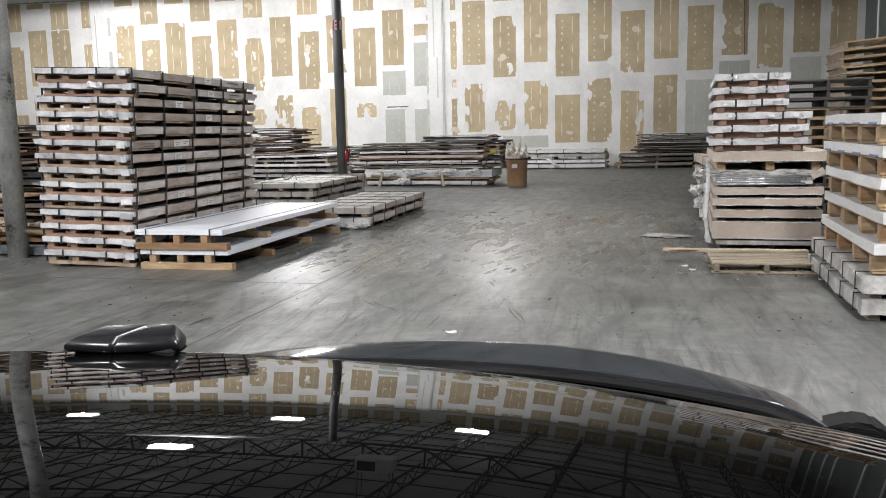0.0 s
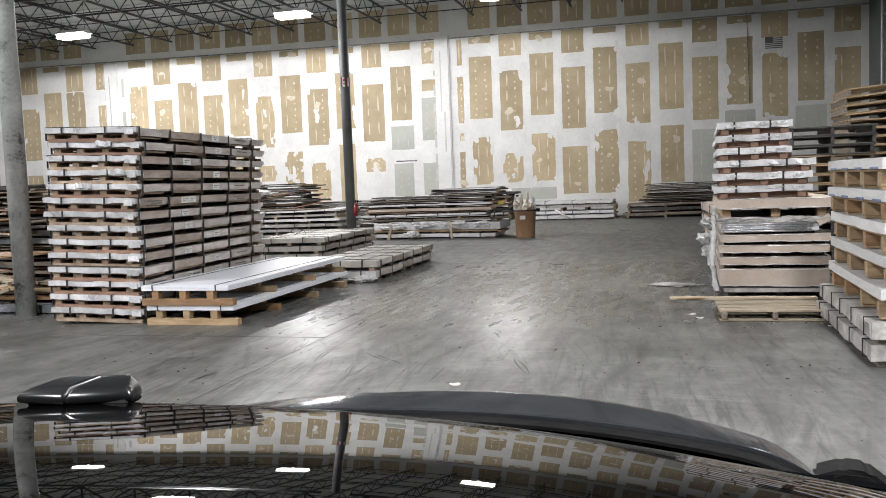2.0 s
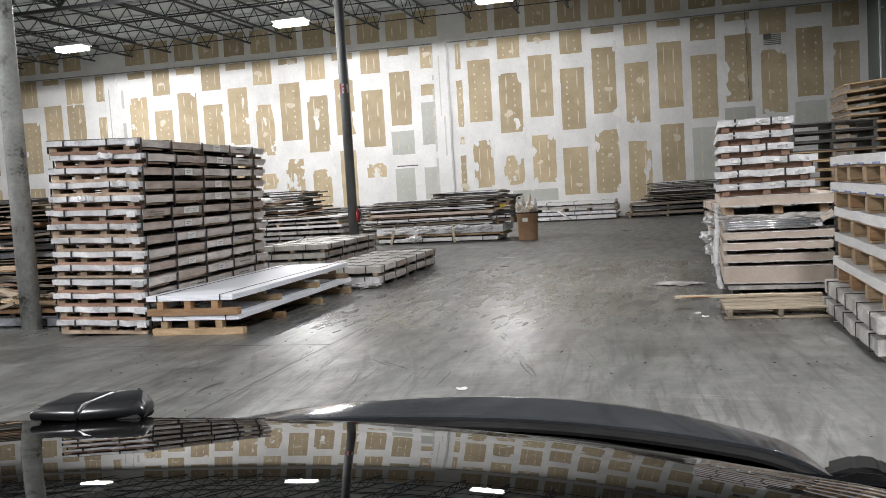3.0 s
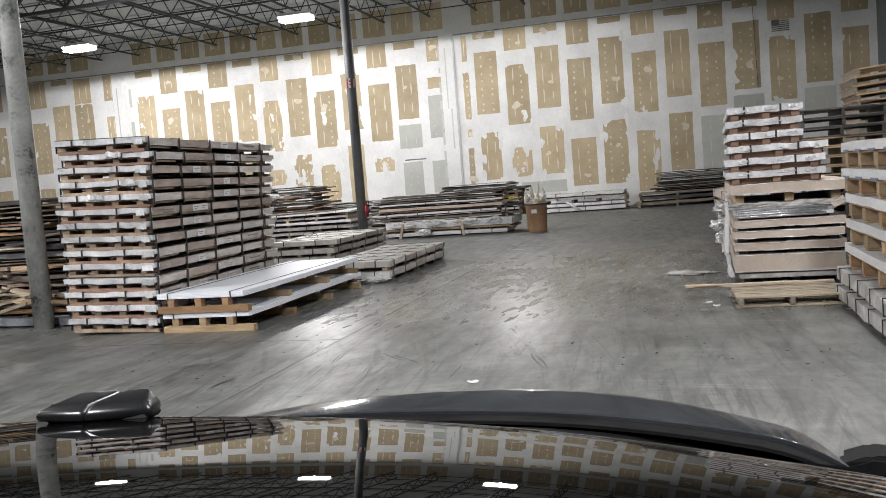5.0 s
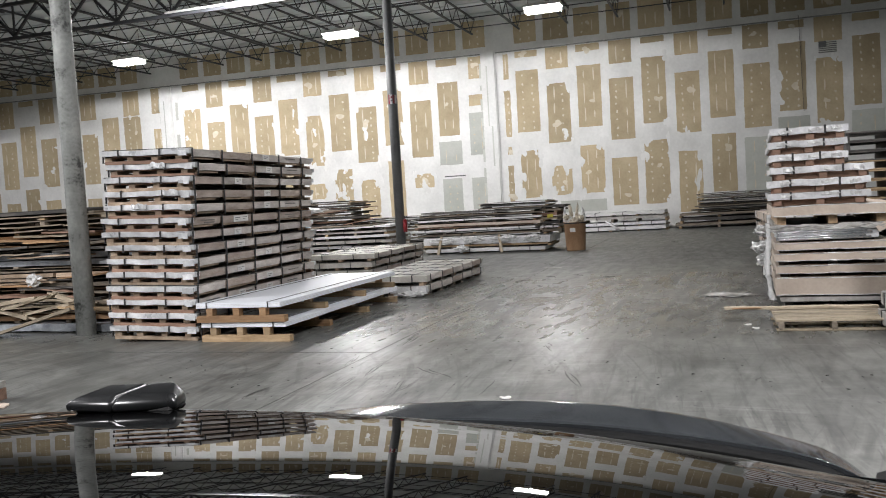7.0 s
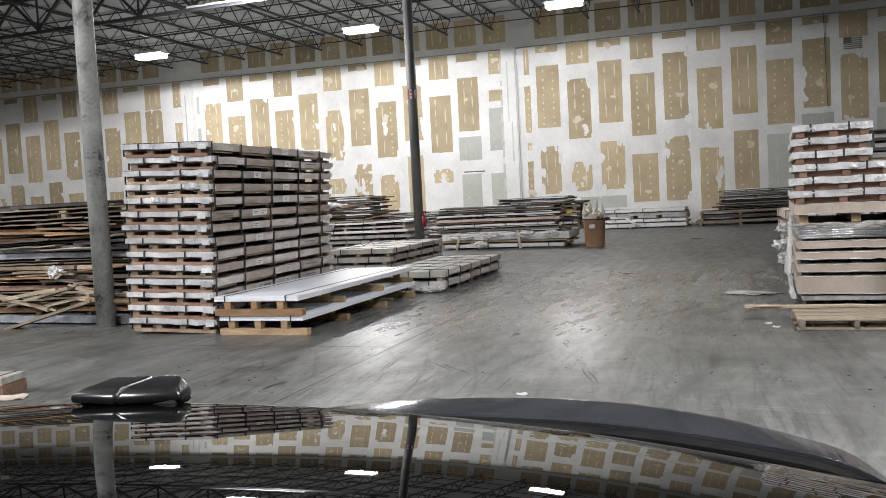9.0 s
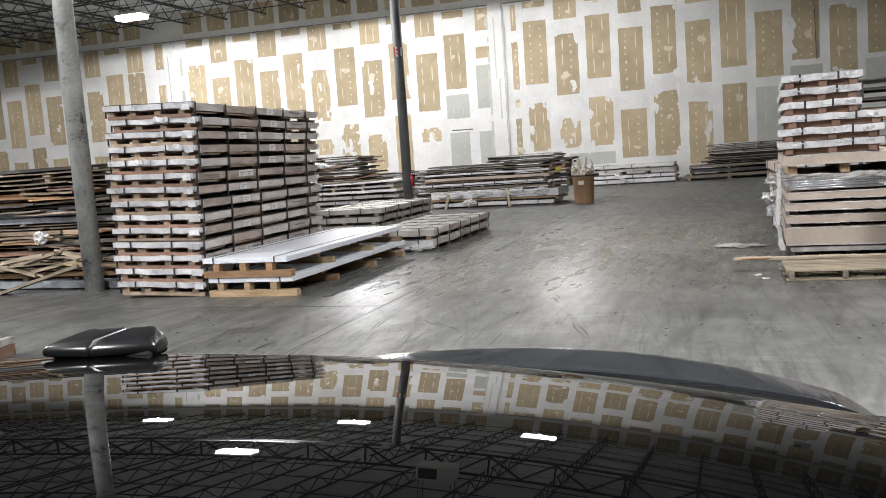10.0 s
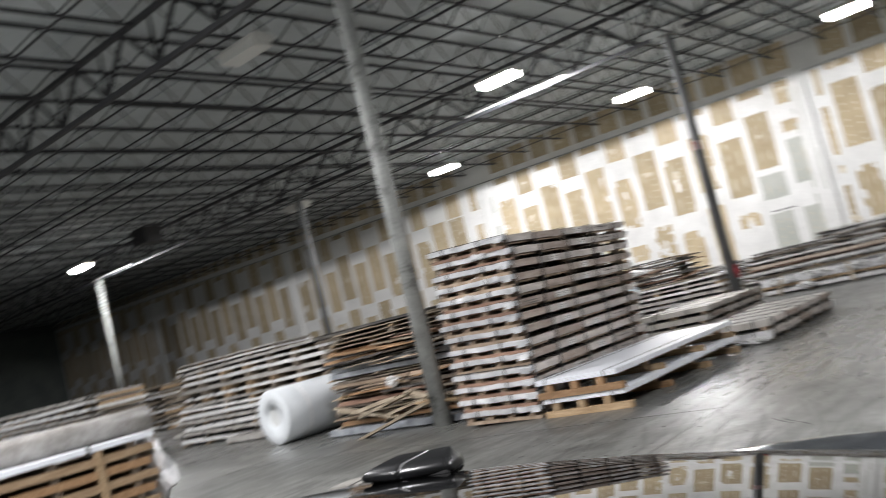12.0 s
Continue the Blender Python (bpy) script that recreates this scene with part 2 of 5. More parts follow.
    "gloss": material("black_gloss_paint", [(0.0009, 0.0009, 0.0010), (0.0014, 0.0014, 0.0015)], scale=3, rough=0.03, bump=0.0, coat=0.0, rough_var=0.01),
    "satin": material("satin_dark_paint", [(0.080, 0.087, 0.096), (0.13, 0.14, 0.152)], scale=2, rough=0.11, metal=0.8, bump=0.0, rough_var=0.03),
    "trim": material("polished_trim", [(0.03, 0.03, 0.03), (0.05, 0.05, 0.05)], scale=3, rough=0.35, metal=0.4, bump=0.0, rough_var=0.05),
    "rubber": material("rubber", [(0.006, 0.006, 0.006), (0.012, 0.012, 0.012)], scale=6, rough=0.6, bump=0.1),
    "glass": material("tinted_glass", [(0.006, 0.007, 0.008), (0.009, 0.010, 0.011)], scale=2, rough=0.04, bump=0.0, coat=1.0, rough_var=0.01),
    "heater": material("heater_enamel", [(0.74, 0.74, 0.71), (0.82, 0.82, 0.79)], scale=3, rough=0.5, bump=0.02),
    "roll": material("foam_roll", [(0.58, 0.61, 0.63), (0.68, 0.71, 0.73)], scale=3, rough=0.6, bump=0.12, fine=25, vary=0.05),
    "blue": material("blue_film", [(0.10, 0.16, 0.34), (0.20, 0.28, 0.46)], scale=8, rough=0.4, bump=0.2),
    "pale_blue": material("pale_blue_film", [(0.42, 0.50, 0.55), (0.62, 0.70, 0.75)], scale=8, rough=0.3, bump=0.4),
    "scuff": material("scuff", [(0.042, 0.041, 0.039), (0.075, 0.073, 0.069)], scale=8, rough=0.6, bump=0.0),
    "joint": material("slab_joint", [(0.06, 0.06, 0.055), (0.10, 0.10, 0.09)], scale=8, rough=0.7, bump=0.0),
    "glow": glow("lit_tubes", (1.0, 0.985, 0.97), 32.0),
}

M["gloss"].node_tree.nodes["Principled BSDF"].inputs["IOR"].default_value = 1.4
for k in ("gloss", "glass"):  # polished: no haze round mirrored lamps
    tree = M[k].node_tree
    tree.links.remove(tree.nodes["Principled BSDF"].inputs["Roughness"].links[0])
    tree.nodes["Principled BSDF"].inputs["Roughness"].default_value = 0.0
    tree.nodes["Principled BSDF"].inputs["Coat Roughness"].default_value = 0.0
M["satin"].node_tree.nodes["Principled BSDF"].inputs["IOR"].default_value = 1.5
M["rubber"].node_tree.nodes["Principled BSDF"].inputs["IOR"].default_value = 1.15

# ---- building helpers ----
meshes = {}


def finish(name, bm, mat):
    me = bpy.data.meshes.new(name)
    bmesh.ops.recalc_face_normals(bm, faces=bm.faces)
    bm.to_mesh(me)
    bm.free()
    for k in mat if isinstance(mat, (list, tuple)) else [mat]:
        me.materials.append(M[k])
    return me


def add_box(bm, c, s, rz=0.0, mi=0):
    hx, hy, hz = s[0] / 2, s[1] / 2, s[2] / 2
    ca, sa = math.cos(rz), math.sin(rz)
    v = [bm.verts.new((c[0] + x * ca - y * sa, c[1] + x * sa + y * ca, c[2] + z))
         for x in (-hx, hx) for y in (-hy, hy) for z in (-hz, hz)]
    for q in ((0, 1, 3, 2), (4, 6, 7, 5), (0, 4, 5, 1), (2, 3, 7, 6), (0, 2, 6, 4), (1, 5, 7, 3)):
        bm.faces.new([v[i] for i in q]).material_index = mi
    return v


def add_bar(bm, a, b, w, mi=0, d=None):
    """A square bar from a to b."""
    a, b = Vector(a), Vector(b)
    ax = (b - a).normalized()
    side = ax.cross(Vector((0, 0, 1)) if abs(ax.z) < 0.95 else Vector((0, 1, 0))).normalized() * w / 2
    up = side.cross(ax).normalized() * (d or w) / 2
    r = [[bm.verts.new(p + side * i + up * j) for i, j in ((-1, -1), (1, -1), (1, 1), (-1, 1))] for p in (a, b)]
    for k in range(4):
        bm.faces.new((r[0][k], r[0][(k + 1) % 4], r[1][(k + 1) % 4], r[1][k])).material_index = mi
    bm.faces.new(r[0][::-1]).material_index = mi
    bm.faces.new(r[1]).material_index = mi


def add_sweep(bm, pts, r, n=5, mi=0):
    """A bent rod through the points, in one skin."""
    prev = None
    for i, p in enumerate(pts):
        ax = (Vector(pts[min(i + 1, len(pts) - 1)]) - Vector(pts[max(i - 1, 0)])).normalized()
        side = ax.cross(Vector((0, 0, 1)) if abs(ax.z) < 0.95 else Vector((1, 0, 0))).normalized()
        up = side.cross(ax)
        ring = [bm.verts.new(Vector(p) + (side * math.cos(2 * math.pi * k / n) + up * math.sin(2 * math.pi * k / n)) * r) for k in range(n)]
        if prev:
            for k in range(n):
                fc = bm.faces.new((prev[k], prev[(k + 1) % n], ring[(k + 1) % n], ring[k]))
                fc.smooth, fc.material_index = True, mi
        else:
            bm.faces.new(ring[::-1]).material_index = mi
        prev = ring
    bm.faces.new(prev).material_index = mi


def add_tube(bm, a, b, r, n=16, mi=0, r2=None, caps=True):
    a, b = Vector(a), Vector(b)
    ax = (b - a).normalized()
    side = ax.cross(Vector((0, 0, 1)) if abs(ax.z) < 0.95 else Vector((1, 0, 0))).normalized()
    up = side.cross(ax)
    rings = []
    for p, q in ((a, r), (b, r if r2 is None else r2)):
        rings.append([bm.verts.new(p + (side * math.cos(2 * math.pi * i / n) + up * math.sin(2 * math.pi * i / n)) * q) for i in range(n)])
    for i in range(n):
        fc = bm.faces.new((rings[0][i], rings[0][(i + 1) % n], rings[1][(i + 1) % n], rings[1][i]))
        fc.smooth, fc.material_index = True, mi
    if caps:
        bm.faces.new(rings[0][::-1]).material_index = mi
        bm.faces.new(rings[1]).material_index = mi


def box_mesh(mat, s, ch=0.004, wob=0.0, cuts=0, seed=0):
    key = (mat, tuple(round(v, 3) for v in s), ch, wob, cuts, seed)
    if key in meshes:
        return meshes[key]
    bm = bmesh.new()
    if wob:
        bmesh.ops.create_grid(bm, x_segments=1, y_segments=1, size=1)
        bm.clear()
        ax = 0 if s[0] > s[1] else 1
        nseg = max(2, cuts)
        rings = []
        r = random.Random(seed)
        hz, ho = s[2] / 2, s[1 - ax] / 2
        for i in range(nseg + 1):
            u = -s[ax] / 2 + s[ax] * i / nseg
            dz = r.uniform(-wob, wob)
            ring = []
            for o, z in ((-ho, -hz), (ho, -hz), (ho, hz), (-ho, hz)):
                p = [0, 0, z + dz + r.uniform(-wob, wob) * 0.5]
                p[ax], p[1 - ax] = u, o + r.uniform(-wob, wob)
                ring.append(bm.verts.new(p))
            rings.append(ring)
        for a, b in zip(rings, rings[1:]):
            for k in range(4):
                bm.faces.new((a[k], a[(k + 1) % 4], b[(k + 1) % 4], b[k]))
        bm.faces.new(rings[0][::-1])
        bm.faces.new(rings[-1])
    else:
        add_box(bm, (0, 0, 0), s)
        if ch and min(s) > 2.2 * ch:
            bmesh.ops.bevel(bm, geom=list(bm.edges), offset=ch, segments=1, affect="EDGES")
    meshes[key] = finish("piece", bm, mat)
    return meshes[key]


def thing(name, label, category, m=None, group="", kind=""):
    ob = tagged(new(name), label, category, group, kind)
    ob.empty_display_size = 0.1
    ob.matrix_basis = m or Matrix()
    return ob


def part(name, bm, mat, parent, label="", m=None):
    """One mesh object under a thing or under a part."""
    me = bm if isinstance(bm, bpy.types.Mesh) else finish(name, bm, mat)
    ob = new(name, me)
    ob.parent = parent
    if m is not None:
        ob.matrix_basis = m
    if label:
        tagged(ob, label)
    return ob


def piece(name, parent, mat, s, at, turn=(0, 0, 0), ch=0.004, label="", wob=0.0, cuts=0, seed=0):
    return part(name, box_mesh(mat, s, ch, wob, cuts, seed), mat, parent, label, pose(*at, *turn))


def solid(name, bm, mat, label, category="", kind="structure", group=""):
    """A top-level mesh."""
    return tagged(new(name, finish(name, bm, mat)), label, category, group, kind)


def strap_loop(s, at, along, w=0.016, t=0.0035):
    """A flat band round a box of size s: along 'y' it runs lengthwise, along 'x' crosswise, at the offset."""
    bm = bmesh.new()
    if along == "y":
        for z in (-1, 1):
            add_box(bm, (at, 0, z * (s[2] / 2 + t / 2)), (w, s[1] + 2 * t, t))
        for y in (-1, 1):
            add_box(bm, (at, y * (s[1] / 2 + t / 2), 0), (w, t, s[2] + 2 * t))
    else:
        for z in (-1, 1):
            add_box(bm, (0, at, z * (s[2] / 2 + t / 2)), (s[0] + 2 * t, w, t))
        for x in (-1, 1):
            add_box(bm, (x * (s[0] / 2 + t / 2), at, 0), (t, w, s[2] + 2 * t))
    return bm


def sheet_crate(name, label, m, s, skid, core, cap, lengthwise=(), crosswise=(), runners=(), slats=(), runner_mat="wood_y", slat_mat="wood",
                tags=(), group="", strap_down=0.0, sagging=0.004, runner_w=0.09, strap_w=0.03, seed=0, wrap_part=1.0, inset=0.0, stubs=False):
    """A strapped bundle of sheets, size s, lying lengthwise along y on a skid of that height. The origin is its base's centre."""
    ob = thing(name, label, "crate", m, group)
    z0 = skid + s[2] / 2
    piece("casing", ob, core, (s[0] - inset, s[1], s[2]), (0, 0, z0), wob=sagging, cuts=10, seed=seed)
    if cap:
        for y in (-1, 1):
            hw = (s[2] + 0.006) * wrap_part
            piece("end_wrap", ob, cap, (s[0] + 0.010, 0.12, hw), (0, y * (s[1] / 2 - 0.035), z0 + s[2] / 2 + 0.003 - hw / 2), wob=0.008, cuts=9, seed=seed + 3)
    big = (s[0] + 0.018, s[1] + (0.068 if cap else 0.026), s[2] + 0.02)
    for x in lengthwise:
        part("strap", strap_loop(big, x * s[0], "y", w=strap_w), "strap", ob, "black strapping band", pose(0, 0, z0))
    low = (big[0], big[1], big[2] + strap_down)
    for y in crosswise:
        part("strap", strap_loop(low, y * s[1], "x", w=strap_w + 0.004, t=0.007), "strap", ob, "black strapping band", pose(0, 0, z0 - strap_down / 2))
    hs = skid * (0.5 if slats else 1.0)
    for x in runners if stubs else ():
        for y in ((-0.457, -0.02, 0.457) if s[1] > 3.5 else (-0.463, -0.02, 0.463)):
            piece("block", ob, runner_mat, (runner_w, s[1] * 0.07, skid - 0.012), (x * s[0], y * s[1], 0.006 + (skid - 0.012) / 2))
    for x in () if stubs else runners:
        piece("runner", ob, runner_mat, (runner_w, s[1] * 0.97, skid - (hs if slats else 0)),
              (x * s[0], 0, skid - (skid - (hs if slats else 0)) / 2))
    for y in slats:
        piece("slat", ob, slat_mat, (s[0] * 0.985, 0.09, hs), (0, y * s[1], hs / 2))
    for y, dz in tags:
        paper = piece("paper_label", ob, "tag", (0.004, 0.2, max(0.084, s[2] * 0.9)), (s[0] / 2 + 0.013, y * s[1], z0 + dz - 0.008), ch=0, label="white paper label with print")
        for i, wl in enumerate((0.13, 0.06)):
            piece("printed_line", paper, "ink", (0.003, wl, 0.007), (0.0025, -0.02 * i, 0.012 - 0.024 * i), ch=0)
    return ob

# ---- the hall: 50 ft by 40 ft bays, gypsum party wall to the north ----
WALL_Y, EAST, WEST, SOUTH, DECK = 33.54, 7.0, -69.0, -16.0, 8.78
GRID_X = [-8.2 - 15.24 * k for k in range(4)]
ROWS_Y = [-2.8, 9.3, 21.4]

bm = bmesh.new()
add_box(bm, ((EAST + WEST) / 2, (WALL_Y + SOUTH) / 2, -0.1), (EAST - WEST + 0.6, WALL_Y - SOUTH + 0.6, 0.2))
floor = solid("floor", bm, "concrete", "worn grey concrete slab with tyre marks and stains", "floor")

bm = bmesh.new()
add_box(bm, ((EAST + WEST) / 2, WALL_Y + 0.15, DECK / 2 + 0.1), (EAST - WEST + 0.6, 0.3, DECK + 0.2))
wall_north = solid("wall_north", bm, "mud", "unfinished gypsum board wall with white joint compound", "wall")
for nm, c, s in (("wall_east", (EAST + 0.15, (WALL_Y + SOUTH) / 2, DECK / 2), (0.3, WALL_Y - SOUTH, DECK)),
                 ("wall_west", (WEST - 0.15, (WALL_Y + SOUTH) / 2, DECK / 2), (0.3, WALL_Y - SOUTH, DECK)),
                 ("wall_south", ((EAST + WEST) / 2, SOUTH - 0.15, DECK / 2), (EAST - WEST, 0.3, DECK))):
    bm = bmesh.new()
    add_box(bm, c, s)
    solid(nm, bm, "side_wall", "dark grey-green painted warehouse wall", "wall")

bm = bmesh.new()
add_box(bm, ((EAST + WEST) / 2, (WALL_Y + SOUTH) / 2, DECK + 0.06), (EAST - WEST + 0.6, WALL_Y - SOUTH + 0.6, 0.1))
for i in range(27):
    add_box(bm, ((EAST + WEST) / 2, SOUTH + 1.2 + 1.83 * i, DECK - 0.012), (EAST - WEST, 0.05, 0.045))
solid("ceiling", bm, "deck", "grey steel roof deck seen from below", "ceiling")


def truss(name, length, depth, panels, chord, web, axis):
    """A parallel-chord truss hung below z = 0, running from 0 along the axis."""
    bm = bmesh.new()
    p = (lambda u, z: (u, 0, z)) if axis == "x" else (lambda u, z: (0, u, z))
    add_bar(bm, p(0, -chord / 2), p(length, -chord / 2), chord)
    add_bar(bm, p(length * 0.03, -depth + chord / 2), p(length * 0.97, -depth + chord / 2), chord)
    step = length / panels
    for i in range(panels):
        a, b, c = i * step, (i + 0.5) * step, (i + 1) * step
        add_bar(bm, p(a, -chord), p(b, -depth + chord), web)
        add_bar(bm, p(b, -depth + chord), p(c, -chord), web)
        if depth > 1:
            add_bar(bm, p(b, -depth + chord), p(b, -chord), web * 0.7)
    return finish(name, bm, "steel")


joist = truss("roof_joist", 12.1, 0.72, 10, 0.062, 0.026, "y")
girder = truss("roof_girder", 15.24, 1.15, 8, 0.10, 0.07, "x")
for y0 in [-14.9, *ROWS_Y]:
    for i in range(40):
        x = EAST - 0.9 - 1.905 * i
        if x > WEST:
            ob = tagged(new("roof_joist", joist), "dark open-web steel roof joist", "joist", "roof joists", "structure")
            ob.location = (x, y0, DECK - 0.04)
for y0 in ROWS_Y:
    for x0 in [-8.2 - 15.24 * k for k in range(-1, 4)]:
        ob = tagged(new("roof_girder", girder), "dark steel joist girder between columns", "girder", "roof girders", "structure")
        ob.location = (x0 - 15.24 if x0 < 0 else -8.2, y0, DECK - 0.36)
for y0 in [-14.9, *ROWS_Y]:  # rows of bridging across the joists, level with their lower chords
    for k in range(1, 7):
        bm = bmesh.new()
        add_bar(bm, (WEST, y0 + 12.1 * k / 7, DECK - 0.04 - 0.70), (EAST, y0 + 12.1 * k / 7, DECK - 0.04 - 0.70), 0.034)
        solid("joist_bridging", bm, "steel", "thin dark steel bridging row across the joists", "bridging", "structure", "joist bridging")
for y0 in (3.2, 15.3, 27.4):
    bm = bmesh.new()
    add_tube(bm, (WEST, y0, DECK - 0.62), (EAST, y0, DECK - 0.62), 0.035, 8)
    solid("sprinkler_pipe", bm, "steel", "dark steel sprinkler pipe under the joists", "pipe")

for y0 in ROWS_Y:
    for x0 in GRID_X:
        bm = bmesh.new()
        add_tube(bm, (0, 0, 0.0), (0, 0, DECK - 1.5), 0.128, 28)
        add_box(bm, (0, 0, DECK - 1.5), (0.32, 0.32, 0.03))
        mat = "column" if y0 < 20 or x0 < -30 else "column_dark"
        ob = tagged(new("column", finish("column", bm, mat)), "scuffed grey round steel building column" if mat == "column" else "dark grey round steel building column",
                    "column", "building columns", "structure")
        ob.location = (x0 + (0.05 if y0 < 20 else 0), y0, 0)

# boards of the party wall: tan face paper between wide bands of joint compound
rng = random.Random(5)


def blob(bm, cx, cz, rx, rz, y0, y1, mi, n=18, rough=0.16, lobes=3):
    """A daub of filler: a low prism with a softly wavering outline."""
    ph = [rng.uniform(0, 6.28) for _ in range(lobes)]
    ring = []
    for i in range(n):
        t = 2 * math.pi * i / n
        k = 1 + sum(rough / (q + 1) * 1.5 * math.sin((q + 2) * t + ph[q]) for q in range(lobes)) + rng.uniform(-0.05, 0.05)
        ring.append((cx + rx * k * math.cos(t), cz + rz * k * math.sin(t)))
    prism(bm, ring, y0, y1, mi)


def prism(bm, ring, y0, y1, mi):
    f = [bm.verts.new((a, y1, c)) for a, c in ring]
    g = [bm.verts.new((a, y0, c)) for a, c in ring]
    bm.faces.new(f).material_index = mi
    for i in range(len(ring)):
        j = (i + 1) % len(ring)
        bm.faces.new((f[i], g[i], g[j], f[j])).material_index = mi


def board(x, z0, z1, w=0.86, mat="paper", streaks=2, rough=0.02, bites=0):
    """One board's bare face: an uneven outline, filler streaks over the screws and smeared patches."""
    bm = bmesh.new()
    h = z1 - z0
    e = min(rough, 0.03)
    nz = max(3, int(h / 0.16))
    side = [[rng.uniform(-e, e) for _ in range(nz + 1)] for _ in range(2)]
    for q in side:
        for i in range(1, nz):
            q[i] = (q[i - 1] + 2 * q[i]) / 3
    pts = [(-w / 2 + side[0][i], z0 + h * i / nz) for i in range(nz + 1)]
    pts += [(-w / 2 + w * i / 5, z1 + rng.uniform(-e, e)) for i in range(1, 5)]
    pts += [(w / 2 + side[1][i], z1 - h * i / nz) for i in range(nz + 1)]
    pts += [(w / 2 - w * i / 5, z0 + rng.uniform(-e, e)) for i in range(1, 5)]
    prism(bm, pts, 0.002, -0.003, 0)
    cols = {2: (-0.2, 0.2), 3: (-0.25, 0.0, 0.25), 1: (0.05,), 0: ()}[streaks]
    for c in cols:
        cx = c * w + rng.uniform(-0.03, 0.03)
        if rng.random() < 0.66:
            a = z0 + h * rng.uniform(0.05, 0.2)
            while a < z1 - 0.25:
                ln = min(rng.uniform(0.25, 0.8), z1 - a - 0.1)
                blob(bm, cx + rng.uniform(-0.012, 0.012), a + ln / 2, rng.uniform(0.018, 0.03), ln / 2, -0.001, -0.006, 1, 12, 0.06)
                a += ln + rng.uniform(0.1, 0.4)
        else:
            a = z0 + 0.15
            while a < z1 - 0.1:
                blob(bm, cx + rng.uniform(-0.02, 0.02), a, rng.uniform(0.025, 0.045), rng.uniform(0.03, 0.06), -0.001, -0.006, 1, 9, 0.1)
                a += rng.uniform(0.22, 0.36)
    if mat == "paper" and rng.random() < 0.5:
        r0 = rng.uniform(0.08, 0.17)
        blob(bm, rng.uniform(-0.2, 0.2) * w, z0 + h * rng.uniform(0.12, 0.8), r0, r0 * rng.uniform(0.7, 1.0), -0.001, -0.0036, 1)
    for q in range(bites * rng.choice((2, 3, 4, 5))):
        r0 = rng.uniform(0.05, 0.15)
        cz = rng.choice((z1, z0, z1 - h * rng.uniform(0, 1)))
        blob(bm, rng.choice((-0.5, 0.5, rng.uniform(-0.5, 0.5))) * w, cz, r0, r0 * rng.uniform(0.8, 2.8), 0.002, -0.0034 - 0.0002 * q, 2, 26, 0.26, 5)
    part("board", bm, [mat, "smear", "mud"], wall_north, "", pose(x, WALL_Y, 0))


def ledge_z(x):
    """The upper seam climbs gently to the west, as the roof does."""
    return 7.29 + 0.0122 * max(0.0, -8.7 - x)


def bay(x0, count, shift, greens=(), flip=0, special={}):
    """One bay of upright boards, set high and low in turn; special gives a column's own (foot, head, width, raggedness)."""
    for k in range(count):
        x = x0 + 1.22 * k
        j = lambda: rng.uniform(-0.04, 0.04)
        top = ledge_z(x)
        if (k + flip) % 2 == 0:
            rows = [(top - 0.30 + j(), top - 0.04, 0.88, 0), (3.95 + shift + j(), 6.38 + shift + j(), 0.9, 0), (1.02 + shift, 3.33 + shift + j(), 0.86, 1)]
        else:
            rows = [(6.38 + shift / 2 + j(), top - 0.03, 0.88, 0), (3.42 + shift + j(), 5.74 + shift + j(), 0.9, 0), (0.6 + shift, 2.72 + shift + j(), 0.86, 1)]
        own = special.get(k, {})
        for i in range(max(3, 1 + max(own, default=0))):
            a, b, w, low = own.get(i) or rows[i]
            if b - a < 0.05:
                continue
            board(x, a, b, w + rng.uniform(-0.04, 0.04), "green" if (k, i) in greens else "paper", 2 if b - a > 0.5 else 0, 0.012 if not low else 0.02, bites=low or (1 if i == 1 and rng.random() < 0.25 else 0))
        board(x, top + 0.28, 8.66, 0.94 + rng.uniform(-0.05, 0.05), "paper", 2, 0.012)


bay(-7.12, 12, 0.08, greens={(7, 2), (8, 2), (9, 2), (10, 2), (11, 2)}, special={
    0: {2: (1.42, 3.31, 0.78, 2)}, 1: {2: (1.48, 2.62, 0.84, 3)}, 2: {2: (1.48, 3.35, 0.9, 1)}, 3: {2: (0.94, 2.77, 0.92, 0)},
    4: {2: (0.94, 3.36, 0.88, 2)}, 5: {2: (0.56, 2.85, 0.88, 1)}, 6: {2: (1.25, 3.39, 0.84, 0)}, 7: {2: (1.0, 3.18, 0.98, 0)},
    8: {2: (3.1, 3.82, 1.06, 0)}, 9: {2: (1.1, 3.2, 0.96, 0)}, 10: {2: (2.9, 3.86, 1.06, 0)}})
bay(-22.64, 12, -0.07, greens={(10, 2), (10, 3), (11, 2), (11, 3)}, special={
    5: {1: (3.33, 5.50, 0.8, 2), 2: (1.89, 2.55, 0.86, 2)}, 6: {2: (1.7, 3.1, 0.82, 4)}, 7: {2: (0.96, 2.58, 0.85, 4)}, 8: {1: (3.95, 6.25, 0.78, 1), 2: (0.69, 3.31, 0.74, 1)},
    9: {2: (2.11, 2.67, 0.8, 1)}, 10: {1: (4.16, 6.33, 0.9, 0), 2: (2.97, 3.93, 0.94, 0), 3: (1.06, 2.40, 0.8, 0)},
    11: {0: (6.36, 7.24, 0.62, 0), 1: (5.28, 5.72, 0.68, 0), 2: (3.30, 5.01, 0.7, 0), 3: (1.08, 2.38, 0.78, 0)}})
bay(-38.1, 11, -0.1, flip=1, special={10: {0: (6.3, 7.44, 0.92, 0), 1: (4.4, 6.25, 0.9, 1)}})
board(-24.5, 6.3, 7.44, 0.52)
